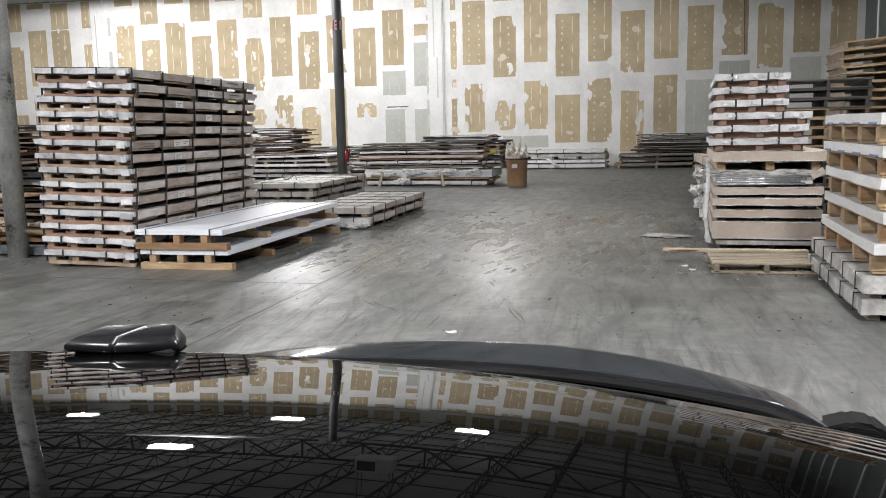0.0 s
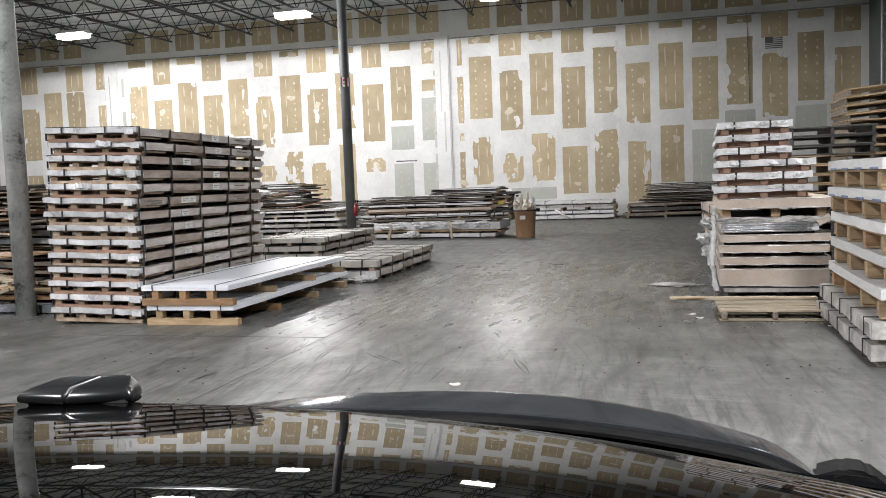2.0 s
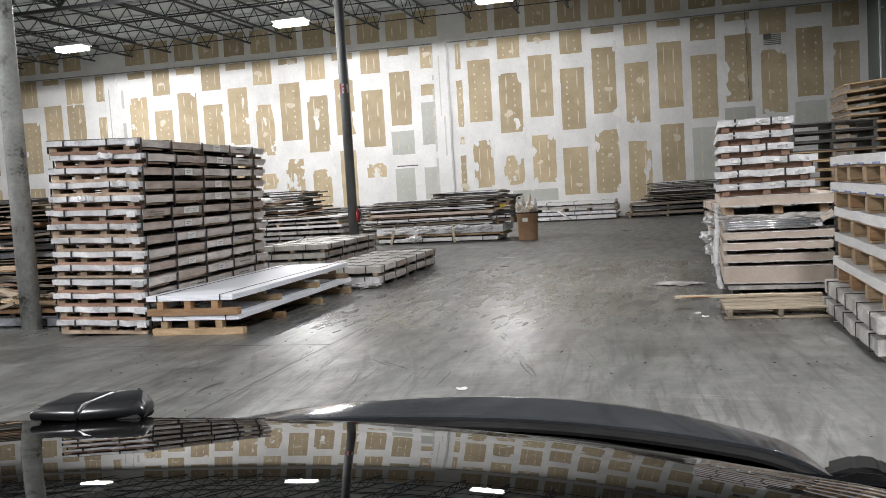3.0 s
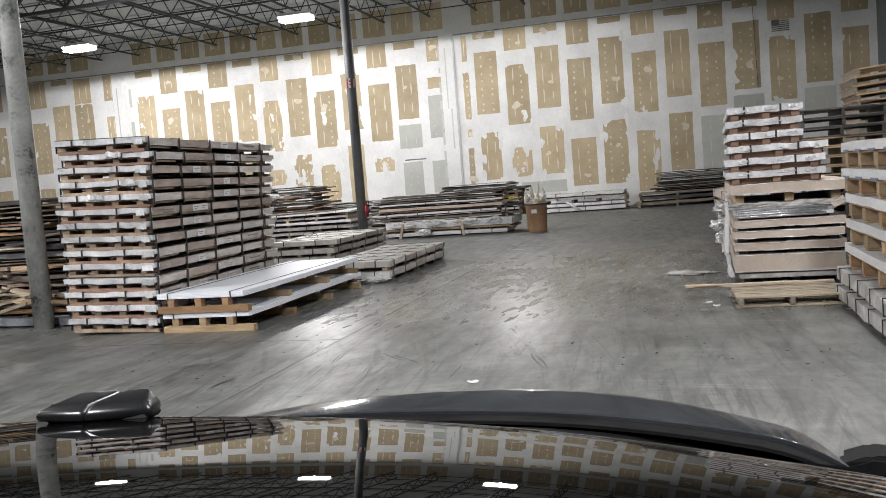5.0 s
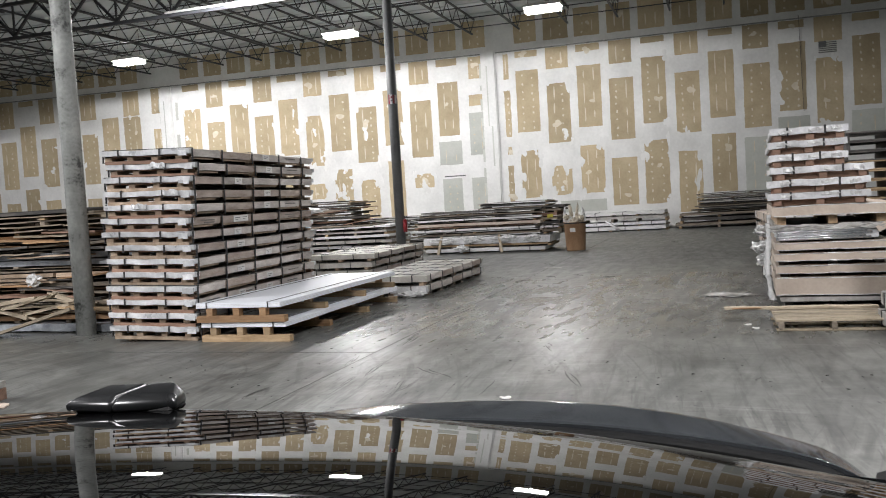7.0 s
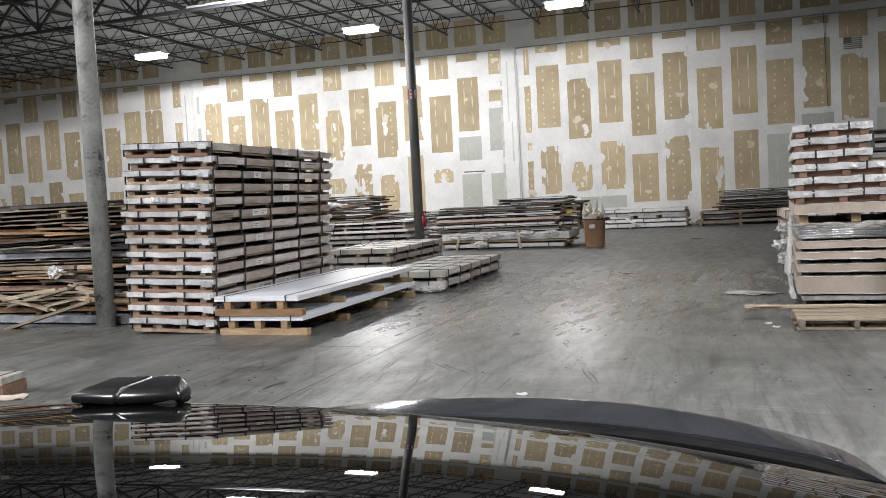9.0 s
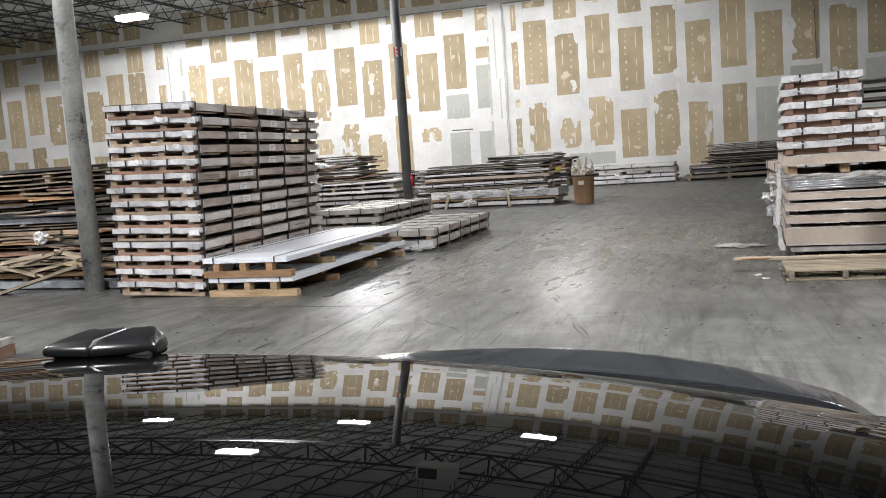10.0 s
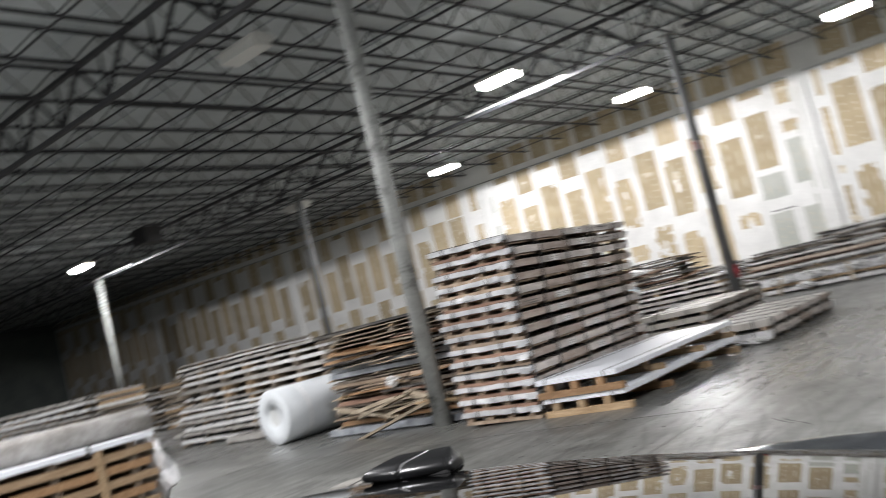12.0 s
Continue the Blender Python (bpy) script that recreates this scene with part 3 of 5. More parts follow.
board(-24.48, 3.9, 5.6, 0.5)
bay(-53.4, 12, -0.1)
bay(-68.3, 12, -0.1, flip=1)
board(-5.1, 0.77, 1.23, 1.78, "green", 0, 0.012)  # a strip laid flat near the floor
board(-10.32, 2.47, 2.52, 0.9, "ink", 0, 0.006)
for a, b, w in ((6.2, 7.2, 0.2), (3.9, 5.75, 0.24), (1.3, 2.75, 0.22), (3.2, 3.5, 0.16)):  # torn strips beside the pilaster
    board(-7.95, a, b, w, "paper", 1, 0.02)
    board(-23.42, a - 0.3, b - 0.5, w * 0.7, "green", 0, 0.02)

for k, x in enumerate((-8.68, -23.98, -39.2, -54.4)):
    bm = bmesh.new()
    add_box(bm, (0, -0.05, 3.7), (0.56, 0.1, 7.4))
    add_box(bm, (0.31, -0.035, 3.7), (0.04, 0.07, 7.4), mi=0)
    for i in range(9):
        add_box(bm, (-0.33 + rng.uniform(-0.03, 0.03), -0.003, 1.2 + i * 0.68), (0.1, 0.006, rng.uniform(0.2, 0.6)), mi=1)
    add_box(bm, (-0.05, -0.1015, 5.6), (0.05, 0.003, 2.4), mi=1)
    add_box(bm, (0.08, -0.1015, 3.6), (0.06, 0.003, 1.6), mi=1)
    ob = tagged(new("wall_pilaster", finish("wall_pilaster", bm, ["mud", "green"])), "white boxed-out pilaster with taped corners", "pilaster", "", "structure")
    ob.location = (x, WALL_Y, 0)
bm = bmesh.new()
add_bar(bm, (EAST, WALL_Y - 0.015, 7.29), (-8.7, WALL_Y - 0.015, 7.29), 0.05, 0, 0.045)
add_bar(bm, (-8.7, WALL_Y - 0.015, 7.29), (WEST, WALL_Y - 0.015, ledge_z(WEST)), 0.05, 0, 0.045)
solid("seam_trim", bm, "column", "grey metal ledge along the wall's upper seam", "trim", "structure")

flag = thing("flag_poster", "small grey striped flag pinned to the wall boards", "flag", pose(3.83, WALL_Y - 0.012, 6.18))
piece("cloth", flag, "green", (0.6, 0.006, 0.42), (0, 0, 0), ch=0)
for i in range(6):
    piece("stripe", flag, "ink", (0.6, 0.004, 0.03), (0, -0.005, -0.185 + 0.068 * i), ch=0)
piece("canton", flag, "ink", (0.26, 0.004, 0.22), (-0.17, -0.008, 0.1), ch=0)

for k, (x, y) in enumerate(((6.86, 31.0), (6.86, 29.2), (6.86, 27.8), (6.86, 24.6), (6.86, 22.5))):
    bm = bmesh.new()
    add_tube(bm, (0, 0, 0), (0, 0, DECK), 0.045, 10)
    for z in (1.5, 4.0, 6.5):
        add_box(bm, (0.06, 0, z), (0.1, 0.14, 0.04))
    ob = tagged(new("conduit_pipe", finish("conduit_pipe", bm, "pipe")), "pale vertical pipe fixed to the side wall", "pipe", "wall pipes")
    ob.location = (x, y, 0)
bm = bmesh.new()
add_bar(bm, (2.9, WALL_Y - 0.03, 7.4), (2.98, WALL_Y - 0.03, 4.0), 0.014)
solid("hanging_cable", bm, "steel", "thin dark cable hanging down the boards", "cable", "")

# ---- light fixtures ----


def fixture(x, y, lit=True):
    ob = thing("high_bay_light", "white rectangular high-bay light, lit (seen and added ones)" if lit else "white rectangular high-bay light, unlit", "ceiling light", pose(x, y, LAMP_Z), "high-bay lights")
    bm = bmesh.new()
    add_box(bm, (0, 0, 0.07), (1.2, 0.36, 0.06))
    for sgn in (-1, 1):
        a = [bm.verts.new(p) for p in ((-0.62, sgn * 0.18, 0.05), (0.62, sgn * 0.18, 0.05), (0.62, sgn * 0.30, -0.03), (-0.62, sgn * 0.30, -0.03))]
        b = [bm.verts.new(v.co + Vector((0, 0, 0.012))) for v in a]
        bm.faces.new(a), bm.faces.new(b[::-1])
        for i in range(4):
            bm.faces.new((a[i], a[(i + 1) % 4], b[(i + 1) % 4], b[i]))
    part("housing", bm, "heater", ob)
    piece("diffuser", ob, "glow" if lit else "heater", (1.16, 0.44, 0.20), (0, 0, -0.086), label="glowing tube diffuser" if lit else "dull unlit diffuser")
    for sx in (-1, 1):
        piece("end_plate", ob, "heater", (0.02, 0.5, 0.1), (sx * 0.615, 0, 0.0))
    for sx in (-0.5, 0.5):
        bm = bmesh.new()
        add_bar(bm, (sx, 0, 0.1), (sx, 0, DECK - LAMP_Z + 0.012), 0.012)
        part("hanger", bm, "steel", ob)
    return ob


# the added unseen lamps get the same fixture as the seen ones
for x, y, watts in LAMPS:
    fixture(x, y)
    wide = y > 15.0  # the row by the party wall throws its light wide, cut off level with the fixture
    d = bpy.data.lights.new("high_bay_lamp", "SPOT" if wide else "AREA")
    d.energy, d.color = watts, (1.0, 0.985, 1.01)
    if wide:
        d.spot_size, d.spot_blend, d.shadow_soft_size = radians(179), 0.10, 0.05
    else:
        d.shape, d.size, d.size_y = "RECTANGLE", 1.15, 0.45
    new("high_bay_lamp", d).location = (x, y, LAMP_Z - 0.205)
fixture(-12.6, 11.1, False)
fixture(-28.0, 11.3, False)
fixture(-27.0, 24.5, False)
for x in (-13.2, -37.2):
    ob = thing("strip_light", "long white strip fixture, unlit, under the girder", "ceiling light", pose(x, 21.38, 7.4), "strip lights")
    piece("channel", ob, "heater", (3.7, 0.12, 0.06), (0, 0, 0))
    bm = bmesh.new()
    add_tube(bm, (-1.8, 0, -0.045), (1.8, 0, -0.045), 0.019, 10)
    part("tube", bm, "white", ob)



def unit_heater(m, label, casing, drop):
    """A suspended box heater with a louvred mouth, on four rods."""
    ob = thing("unit_heater", label, "heater", m)
    piece("casing", ob, casing, (0.95, 0.75, 0.62), (0, 0, 0), ch=0.02)
    mouth = piece("louvre_frame", ob, "strap", (0.46, 0.02, 0.44), (-0.18, -0.385, 0.02), label="black louvred mouth")
    for i in range(6):
        piece("louvre", mouth, "steel", (0.42, 0.05, 0.008), (0, -0.015, -0.17 + 0.068 * i), (25, 0, 0), ch=0)
    for sx in (-0.4, 0.4):
        for sy in (-0.3, 0.3):
            bm = bmesh.new()
            add_bar(bm, (sx, sy, 0.3), (sx, sy, drop), 0.014)
            part("hanger_rod", bm, "steel", ob)
    return ob


unit_heater(pose(-5.75, 18.0, 7.25, 0, 0, 8), "cream suspended unit heater with a black louvre", "heater", DECK - 7.25 + 0.012)
unit_heater(pose(-28.5, 18.1, 7.25, 0, 0, 0), "black suspended unit heater deep in the hall", "strap", DECK - 7.25 + 0.012)

ext = thing("fire_extinguisher", "red fire extinguisher hung on the grey column", "extinguisher", pose(-8.0, 21.25, 0.92) @ Matrix.Scale(0.72, 4))
bm = bmesh.new()
add_tube(bm, (0, 0, -0.25), (0, 0, 0.16), 0.075, 16)
add_tube(bm, (0, 0, 0.16), (0, 0, 0.25), 0.075, 16, r2=0.03)
part("cylinder", bm, "red", ext)
bm = bmesh.new()
add_tube(bm, (0, 0, 0.25), (0, 0, 0.33), 0.025, 10)
add_box(bm, (0.03, 0, 0.34), (0.14, 0.025, 0.03))
part("valve", bm, "strap", ext)
bm = bmesh.new()
add_tube(bm, (0.08, 0, 0.33), (0.11, 0, -0.12), 0.014, 8)
part("hose", bm, "rubber", ext)
tag = thing("column_sign", "small red and white sign strapped round the grey column", "sign", pose(-8.2, 21.4, 4.28))
bm = bmesh.new()
add_tube(bm, (0, 0, -0.14), (0, 0, 0.14), 0.131, 20, caps=False)
part("band", bm, "column_dark", tag)
for turn, w, mat in ((-38, 0.045, "red"), (-14, 0.06, "white_edge"), (16, 0.05, "red"), (40, 0.05, "white_edge")):
    c = Matrix.Rotation(radians(turn + 18), 4, "Z")
    piece("sign_strip", tag, mat, (w, 0.004, 0.25 - 0.02 * (turn > 0)), c @ Vector((0, -0.1335, 0)), (0, 0, turn + 18), ch=0)
piece("printed_line", tag, "red", (0.04, 0.004, 0.05), (0.02, -0.136, 0.05), ch=0)
piece("printed_line", tag, "ink", (0.04, 0.004, 0.03), (0.02, -0.136, -0.04), ch=0)

# ---- the tall stack of strapped sheet crates, leaning a little ----
lean = pose(-6.02, 8.74, 0, 0, 2.1, 4) @ pose(-0.6, 1.83, 0)
r = random.Random(11)
TALL, KINDS = [], {}
for k, kind in enumerate("BADABABBbAaBAA"):  # which strip of the side bears the paper label
    place = lean @ pose(r.uniform(-0.032, 0.022), r.uniform(-0.04, 0.03), 0.165 * k, 0, 0, r.uniform(-0.6, 0.6))
    if kind in KINDS:
        TALL.append(copy_thing(KINDS[kind], place))
        continue
    core = "kraft" if kind.isupper() else "kraft_red"
    ob = sheet_crate("sheet_crate", "strapped grey-brown sheet crate on wooden blocks, foil-wrapped end", place, (1.2, 3.66, 0.064), 0.101, core,
                     "silver" if kind != "D" else "wrap", lengthwise=(-0.29, 0.18), crosswise=(-0.488, -0.293, -0.07, 0.16, 0.375),
                     runners=(-0.44, -0.19, 0.09, 0.36), slats=(), runner_mat="block_wood", wrap_part=0.86, inset=0.06, stubs=True,
                     tags={"A": ((0.045, -0.004),), "a": ((0.045, -0.004),), "B": ((-0.185, -0.004),), "b": ((-0.185, -0.004), (-0.13, 0.0)), "D": ((0.05, 0.0), (-0.18, 0.0))}[kind],
                     group="crates of the tall stack", strap_down=0.06, strap_w=0.022, seed=20 + ord(kind) % 7)
    cuts_y = (-1.80, -1.09, -0.26, 0.58, 1.36, 1.80)
    for x in (-1, 1):  # a side board to each strapped bay
        for q in range(5):
            mid, gap = (cuts_y[q] + cuts_y[q + 1]) / 2, cuts_y[q + 1] - cuts_y[q] - 0.062
            piece("side_board", ob, "kraft_red" if (q + ord(kind)) % 7 == 3 else core, (0.024, gap, 0.088), (x * (0.592 + 0.004 * math.sin(q * 2.9 + ord(kind))), mid, 0.120), (0, 1.6 * math.sin(q * 2.1 + ord(kind)), 0.5 * math.sin(q * 1.7 + ord(kind))), wob=0.004, cuts=4, seed=31 + q)
    for y, ln in ((-1.42, 0.34), (0.98, 0.36), (-0.45, 0.2)):
        for i in range(2 if kind in "Db" else 1 if y > 0 and kind == "A" else 0):
            piece("printed_line", ob, "ink" if kind == "D" else "faint_ink", (0.003, ln * (1 - 0.3 * i), 0.014), (0.6085, y + 0.04 * i, 0.128 - 0.03 * i), ch=0)
    for y in (-1.775, 1.775):  # brown deck board across the foot of each end
        piece("end_board", ob, "red_wood" if kind in "ADb" else "block_wood", (1.13, 0.07, 0.042), (0.0, y * 1.004, 0.023), wob=0.003, cuts=6, seed=3)
    for y, ln in ((-1.5, 0.5), (-0.66, 0.7), (0.97, 0.7)) if kind in "Aab" else ((0.16, 0.75),):  # short tan laths along the foot of the sides
        for x in (-1, 1):
            piece("lath", ob, "block_wood", (0.03, ln, 0.020), (x * 0.566, y, 0.058), wob=0.002, cuts=4, seed=9)
    piece("runner", ob, "old_wood", (0.05, 3.3, 0.072), (0.05, 0, 0.038))
    piece("skid_base", ob, "red_wood", (1.14, 3.58, 0.012), (0, 0, 0.094))
    KINDS[kind] = ob
    TALL.append(ob)
for y in (0.25, 1.8, 3.3):
    m = pose(-6.02, 8.74, 0, 0, 0, 4) @ pose(-1.0, y, 0)
    ob = thing("timber_block", "short timber block wedged under the tall stack", "block", m, "wedges under the stack")
    piece("block", ob, "old_wood", (0.12, 0.1, 0.034), (0, 0, 0.017))
for k in range(14):  # one loose end flap of wrap a crate, at the aisle corner
    piece("corner_wrap", TALL[k], "wrap" if k in (4, 12) else "silver", (r.uniform(0.10, 0.15), 0.012, r.uniform(0.060, 0.076)), (0.522, -1.866, 0.122 + r.uniform(-0.006, 0.004)), (0, r.uniform(-5, 5), 0), ch=0, wob=0.005, cuts=5, seed=60 + k % 4)
for k, x in ((12, 0.12), (9, -0.1), (10, 0.33)):  # torn foil lifting off the ends
    piece("loose_foil", TALL[k], "silver", (0.2, 0.02, 0.06), (x, -1.872, 0.145), (r.uniform(-8, 8), r.uniform(-7, 7), 0), ch=0, wob=0.012, cuts=6, seed=70 + k % 5)

# ---- two low crates of white panels beside it ----
for k, (dx, dy, a) in enumerate(((0.015, 0.0, 0.3), (-0.01, -0.03, 0.0))):
    ob = thing("panel_crate", "white panels strapped on a new timber skid", "crate", pose(-5.375 + dx, 10.47 + dy, 0.234 * k, 0, 0, a), "white panel crates")
    casing = piece("casing", ob, "white", (1.12, 3.62, 0.060), (0, 0, 0.204), wob=0.002, cuts=10, seed=70 + k, label="white laminated panels")
    for i in range(3):  # the sheets' edges
        piece("sheet_edge", casing, "white_edge", (1.124, 3.624, 0.003), (0, 0, -0.018 + 0.015 * i), ch=0)
    for x in (-0.37, 0.36):
        part("strap", strap_loop((1.128, 3.632, 0.066), x * 1.12, "y", w=0.014), "strap", ob, "black strapping band", pose(0, 0, 0.204))
    for i, y in enumerate((-0.487, -0.17, 0.17, 0.478)):
        piece("slat", ob, "orange" if (i + k) % 4 == 1 else "wood", (1.13 if i else 1.17, 0.09, 0.076), (0.0 if i else 0.02, y * 3.62, 0.038), (0, 0, 0.4 * math.sin(i * 3 + k)), wob=0.003, cuts=5, seed=i)
        for x in (-0.41, -0.05, 0.30):
            piece("block", ob, ("wood", "orange", "wood")[(i + k) % 3], (0.085, 0.1, 0.098), (x + 0.02 * math.sin(i * 2 + k), y * 3.62 + 0.012, 0.125), (0, 0, 3 * math.sin(i + x * 9)))
    for x in (-0.41, 0.30):
        piece("runner", ob, "wood_y", (0.08, 3.4, 0.02), (x, 0, 0.164))

# ---- flat strapped bundles behind ----


def bundle(x, y, z, turn, w, ln, seed, cap, lengthwise, crosswise):
    """A dusty bundle of sheets between side boards, on low blocks."""
    ob = sheet_crate("metal_bundle", "dusty strapped bundle of sheets on low blocks", pose(x, y, z, 0, 0, turn), (w, ln, 0.10), 0.065, "pale_sheet", cap, lengthwise=lengthwise, crosswise=crosswise,
                     runners=(-0.42, 0, 0.42), runner_mat="block_wood", group="flat bundles", seed=seed, strap_down=0.02, strap_w=0.02, sagging=0.007, stubs=True)
    for i, c in enumerate(crosswise[:-1]):
        mid, gap = (c + crosswise[i + 1]) / 2 * ln, (crosswise[i + 1] - c) * ln - 0.05
        piece("side_board", ob, ("kraft", "kraft_red", "kraft")[(i + seed) % 3], (0.018, gap, 0.074), (w / 2 + 0.004, mid, 0.124), (0, 2 * math.sin(i * 2 + seed), 0), wob=0.004, cuts=4, seed=i)
        piece("block", ob, "old_wood", (0.09, 0.16, 0.064), (w / 2 - 0.08, c * ln + 0.1, 0.032))
    piece("skid_base", ob, "old_wood", (w * 0.86, ln * 0.93, 0.012), (0, 0, 0.057))
    return ob


for k in range(2):
    bundle(-5.14, 14.5 + 0.05 * k, 0.165 * k, 0.4, 1.24, 3.45, 80 + k, "wrap" if k == 0 else None, (-0.3, 0.0, 0.3), (-0.45, -0.27, -0.09, 0.09, 0.27, 0.45))
ob = thing("film_scrap", "crumpled clear film under the strapped bundle", "film scrap", pose(-4.75, 12.72, 0.05))


def crumple(sx, sy, sz, seed, n=9):
    """A crushed sheet of film: a bumpy shell."""
    rr = random.Random(seed)
    bm = bmesh.new()
    bmesh.ops.create_icosphere(bm, subdivisions=3, radius=1)
    for v in bm.verts:
        k = 0.75 + 0.45 * noise.noise(v.co * 2.3 + Vector((seed, 0, 0))) + 0.22 * noise.noise(v.co * 6 + Vector((0, seed, 0))) + rr.uniform(-0.05, 0.05)
        v.co = Vector((v.co.x * sx * k, v.co.y * sy * k, v.co.z * sz * k))
    return bm


part("film", crumple(0.32, 0.16, 0.07, 3), "film", ob)

for k in range(3):
    bundle(-7.75, 17.9 + 0.1 * k, 0.165 * k, -1 + k, 1.6, 3.3, 90 + k, None, (-0.25, 0.2), (-0.44, -0.2, 0.05, 0.3, 0.46))
ob = thing("cable_coil", "loose black strapping curled on the bundle", "strapping", pose(-7.75, 17.0, 0.52))
bm = bmesh.new()
add_sweep(bm, [(0.16 * math.cos(0.42 * i), 0.1 * math.sin(0.42 * i), 0.02 + 0.12 * abs(math.sin(0.294 * i))) for i in range(15)], 0.007)
part("band", bm, "strap", ob)


def layered_pile(name, label, x0, x1, y0, y1, layers, seed, category="pile", ragged=0.12, z0=0.0, group="", yaw=0.0):
    """A pile of sheets and boards lying along x. layers: (thickness, material, gap, narrowing); in each gap stand cross sleepers."""
    rr = random.Random(seed)
    cx, cy = (x0 + x1) / 2, (y0 + y1) / 2
    ob = thing(name, label, category, pose(cx, cy, z0, 0, 0, yaw), group)
    z = 0.0
    for i, (t, mat, gap, narrow) in enumerate(layers):
        w, d = (x1 - x0) * narrow, y1 - y0
        if gap > 0.028:
            k = max(2, int(w / 0.75))
            for j in range(k):
                u = -w / 2 + 0.1 + (w - 0.2) * j / (k - 1)
                piece("sleeper", ob, rr.choice(("old_wood", "wood", "old_wood")), (0.09, d * 0.94, gap), (u + rr.uniform(-0.05, 0.05), rr.uniform(-0.03, 0.03), z + gap / 2))
        z += gap
        dx, dy = rr.uniform(-ragged, ragged), rr.uniform(-0.5, 0.5) * ragged
        lw = w * rr.uniform(0.92, 1.0)
        if mat.startswith("2"):
            mat = mat[1:]
            split = rr.uniform(0.35, 0.65)
            for a, b in ((0, split - 0.01), (split, 1)):
                piece("board", ob, mat, (lw * (b - a), d * rr.uniform(0.9, 1), t), (dx - lw / 2 + lw * (a + b) / 2, dy + rr.uniform(-0.04, 0.04), z + t / 2), (0, rr.uniform(-0.4, 0.4), rr.uniform(-1, 1)),
                      wob=0.006, cuts=8, seed=rr.randrange(6))
        else:
            piece("board" if t < 0.06 else "wrapped_block", ob, mat, (lw, d, t), (dx, dy, z + t / 2), (0, rr.uniform(-0.55, 0.55), rr.uniform(-1.4, 1.4)), wob=0.006 + 0.1 * max(0, 0.03 - t), cuts=9, seed=rr.randrange(9))
            if mat in ("silver", "wrap", "grey_wrap", "white_edge") and t > 0.04:
                for j in range(max(2, int(lw / 0.8))):
                    u = -lw / 2 + lw * (j + 0.5) / max(2, int(lw / 0.8))
                    piece("strap", ob, "strap", (0.022, d + 0.02, t + 0.024), (dx + u, dy, z + t / 2), ch=0)
        z += t
    return ob


def ragged(n, palette, seed, t=(0.015, 0.05), gap=(0.004, 0.05), taper=0.0, height=1.0):
    """Random thin layers for a pile of mixed sheets."""
    rr = random.Random(seed)
    rows = [(rr.uniform(*t), rr.choice(palette), rr.uniform(*gap), 1.0 - taper * i / n - rr.uniform(0, 0.06)) for i in range(n)]
    k = height / sum(a + c for a, _, c, _ in rows)
    return [(a * k, b, c * k, d) for a, b, c, d in rows]


layered_pile("sheet_pile", "long pile of pale grey sheets and boards behind the column", -13.4, -9.2, 23.3, 25.0,
             [(0.09, "grey_wrap", 0.08, 1), (0.08, "white_edge", 0.08, 1), (0.09, "grey_wrap", 0.07, 1), (0.07, "white_edge", 0.07, 0.98), (0.06, "grey_wrap", 0.07, 0.95), (0.05, "white_edge", 0.07, 0.95)], 3)
layered_pile("scrap_pile", "ragged pile of dark broken boards on pale sheets", -12.7, -10.4, 23.6, 24.9,
             [(0.05, "2old_wood", 0.03, 1), (0.03, "2dark", 0.04, 0.96), (0.045, "2red_wood", 0.02, 1), (0.015, "2grey_wrap", 0.05, 0.9), (0.05, "2dark", 0.01, 0.94), (0.04, "2old_wood", 0.03, 0.97),
              (0.03, "2dark", 0.05, 0.9), (0.06, "2old_wood", 0.015, 0.92), (0.02, "2red_wood", 0.04, 0.85), (0.05, "2dark", 0.02, 0.9), (0.03, "2old_wood", 0.05, 0.83), (0.025, "2dark", 0.03, 0.86)], 4, ragged=0.5, z0=0.86)
r = random.Random(61)
for k in range(8):
    ob = thing("loose_plank", "broken dark board thrown on the scrap pile", "plank", pose(-12.5 + 0.3 * k, 23.55 + r.uniform(-0.05, 0.25), 1.0 + 0.09 * k % 0.6, 0, r.uniform(-9, 9), r.uniform(-14, 14)), "scrap boards")
    piece("board", ob, r.choice(("dark", "old_wood", "red_wood")), (r.uniform(0.7, 1.5), r.uniform(0.1, 0.2), 0.03), (0, 0, 0), wob=0.006, cuts=5, seed=k)
ob = thing("film_scrap", "crumpled pale sheet of film on the broken boards", "film scrap", pose(-11.9, 23.5, 1.45))
part("film", crumple(0.5, 0.12, 0.11, 44), "film", ob)
layered_pile("sheet_pile", "low pile of grey sheets against the board wall", -12.5, -8.6, 27.2, 28.6,
             ragged(18, ("grey_wrap", "old_wood", "dark", "white_edge"), 5, (0.02, 0.05), (0.01, 0.05), 0.0, 1.05), 5)
layered_pile("crate_pile", "film-wrapped white crates under a wood pile", -8.2, -4.35, 22.8, 24.2,
             [(0.095, "white_edge", 0.045, 0.9), (0.05, "wood", 0.05, 1), (0.19, "wrap", 0.012, 0.99)], 6, ragged=0.06)
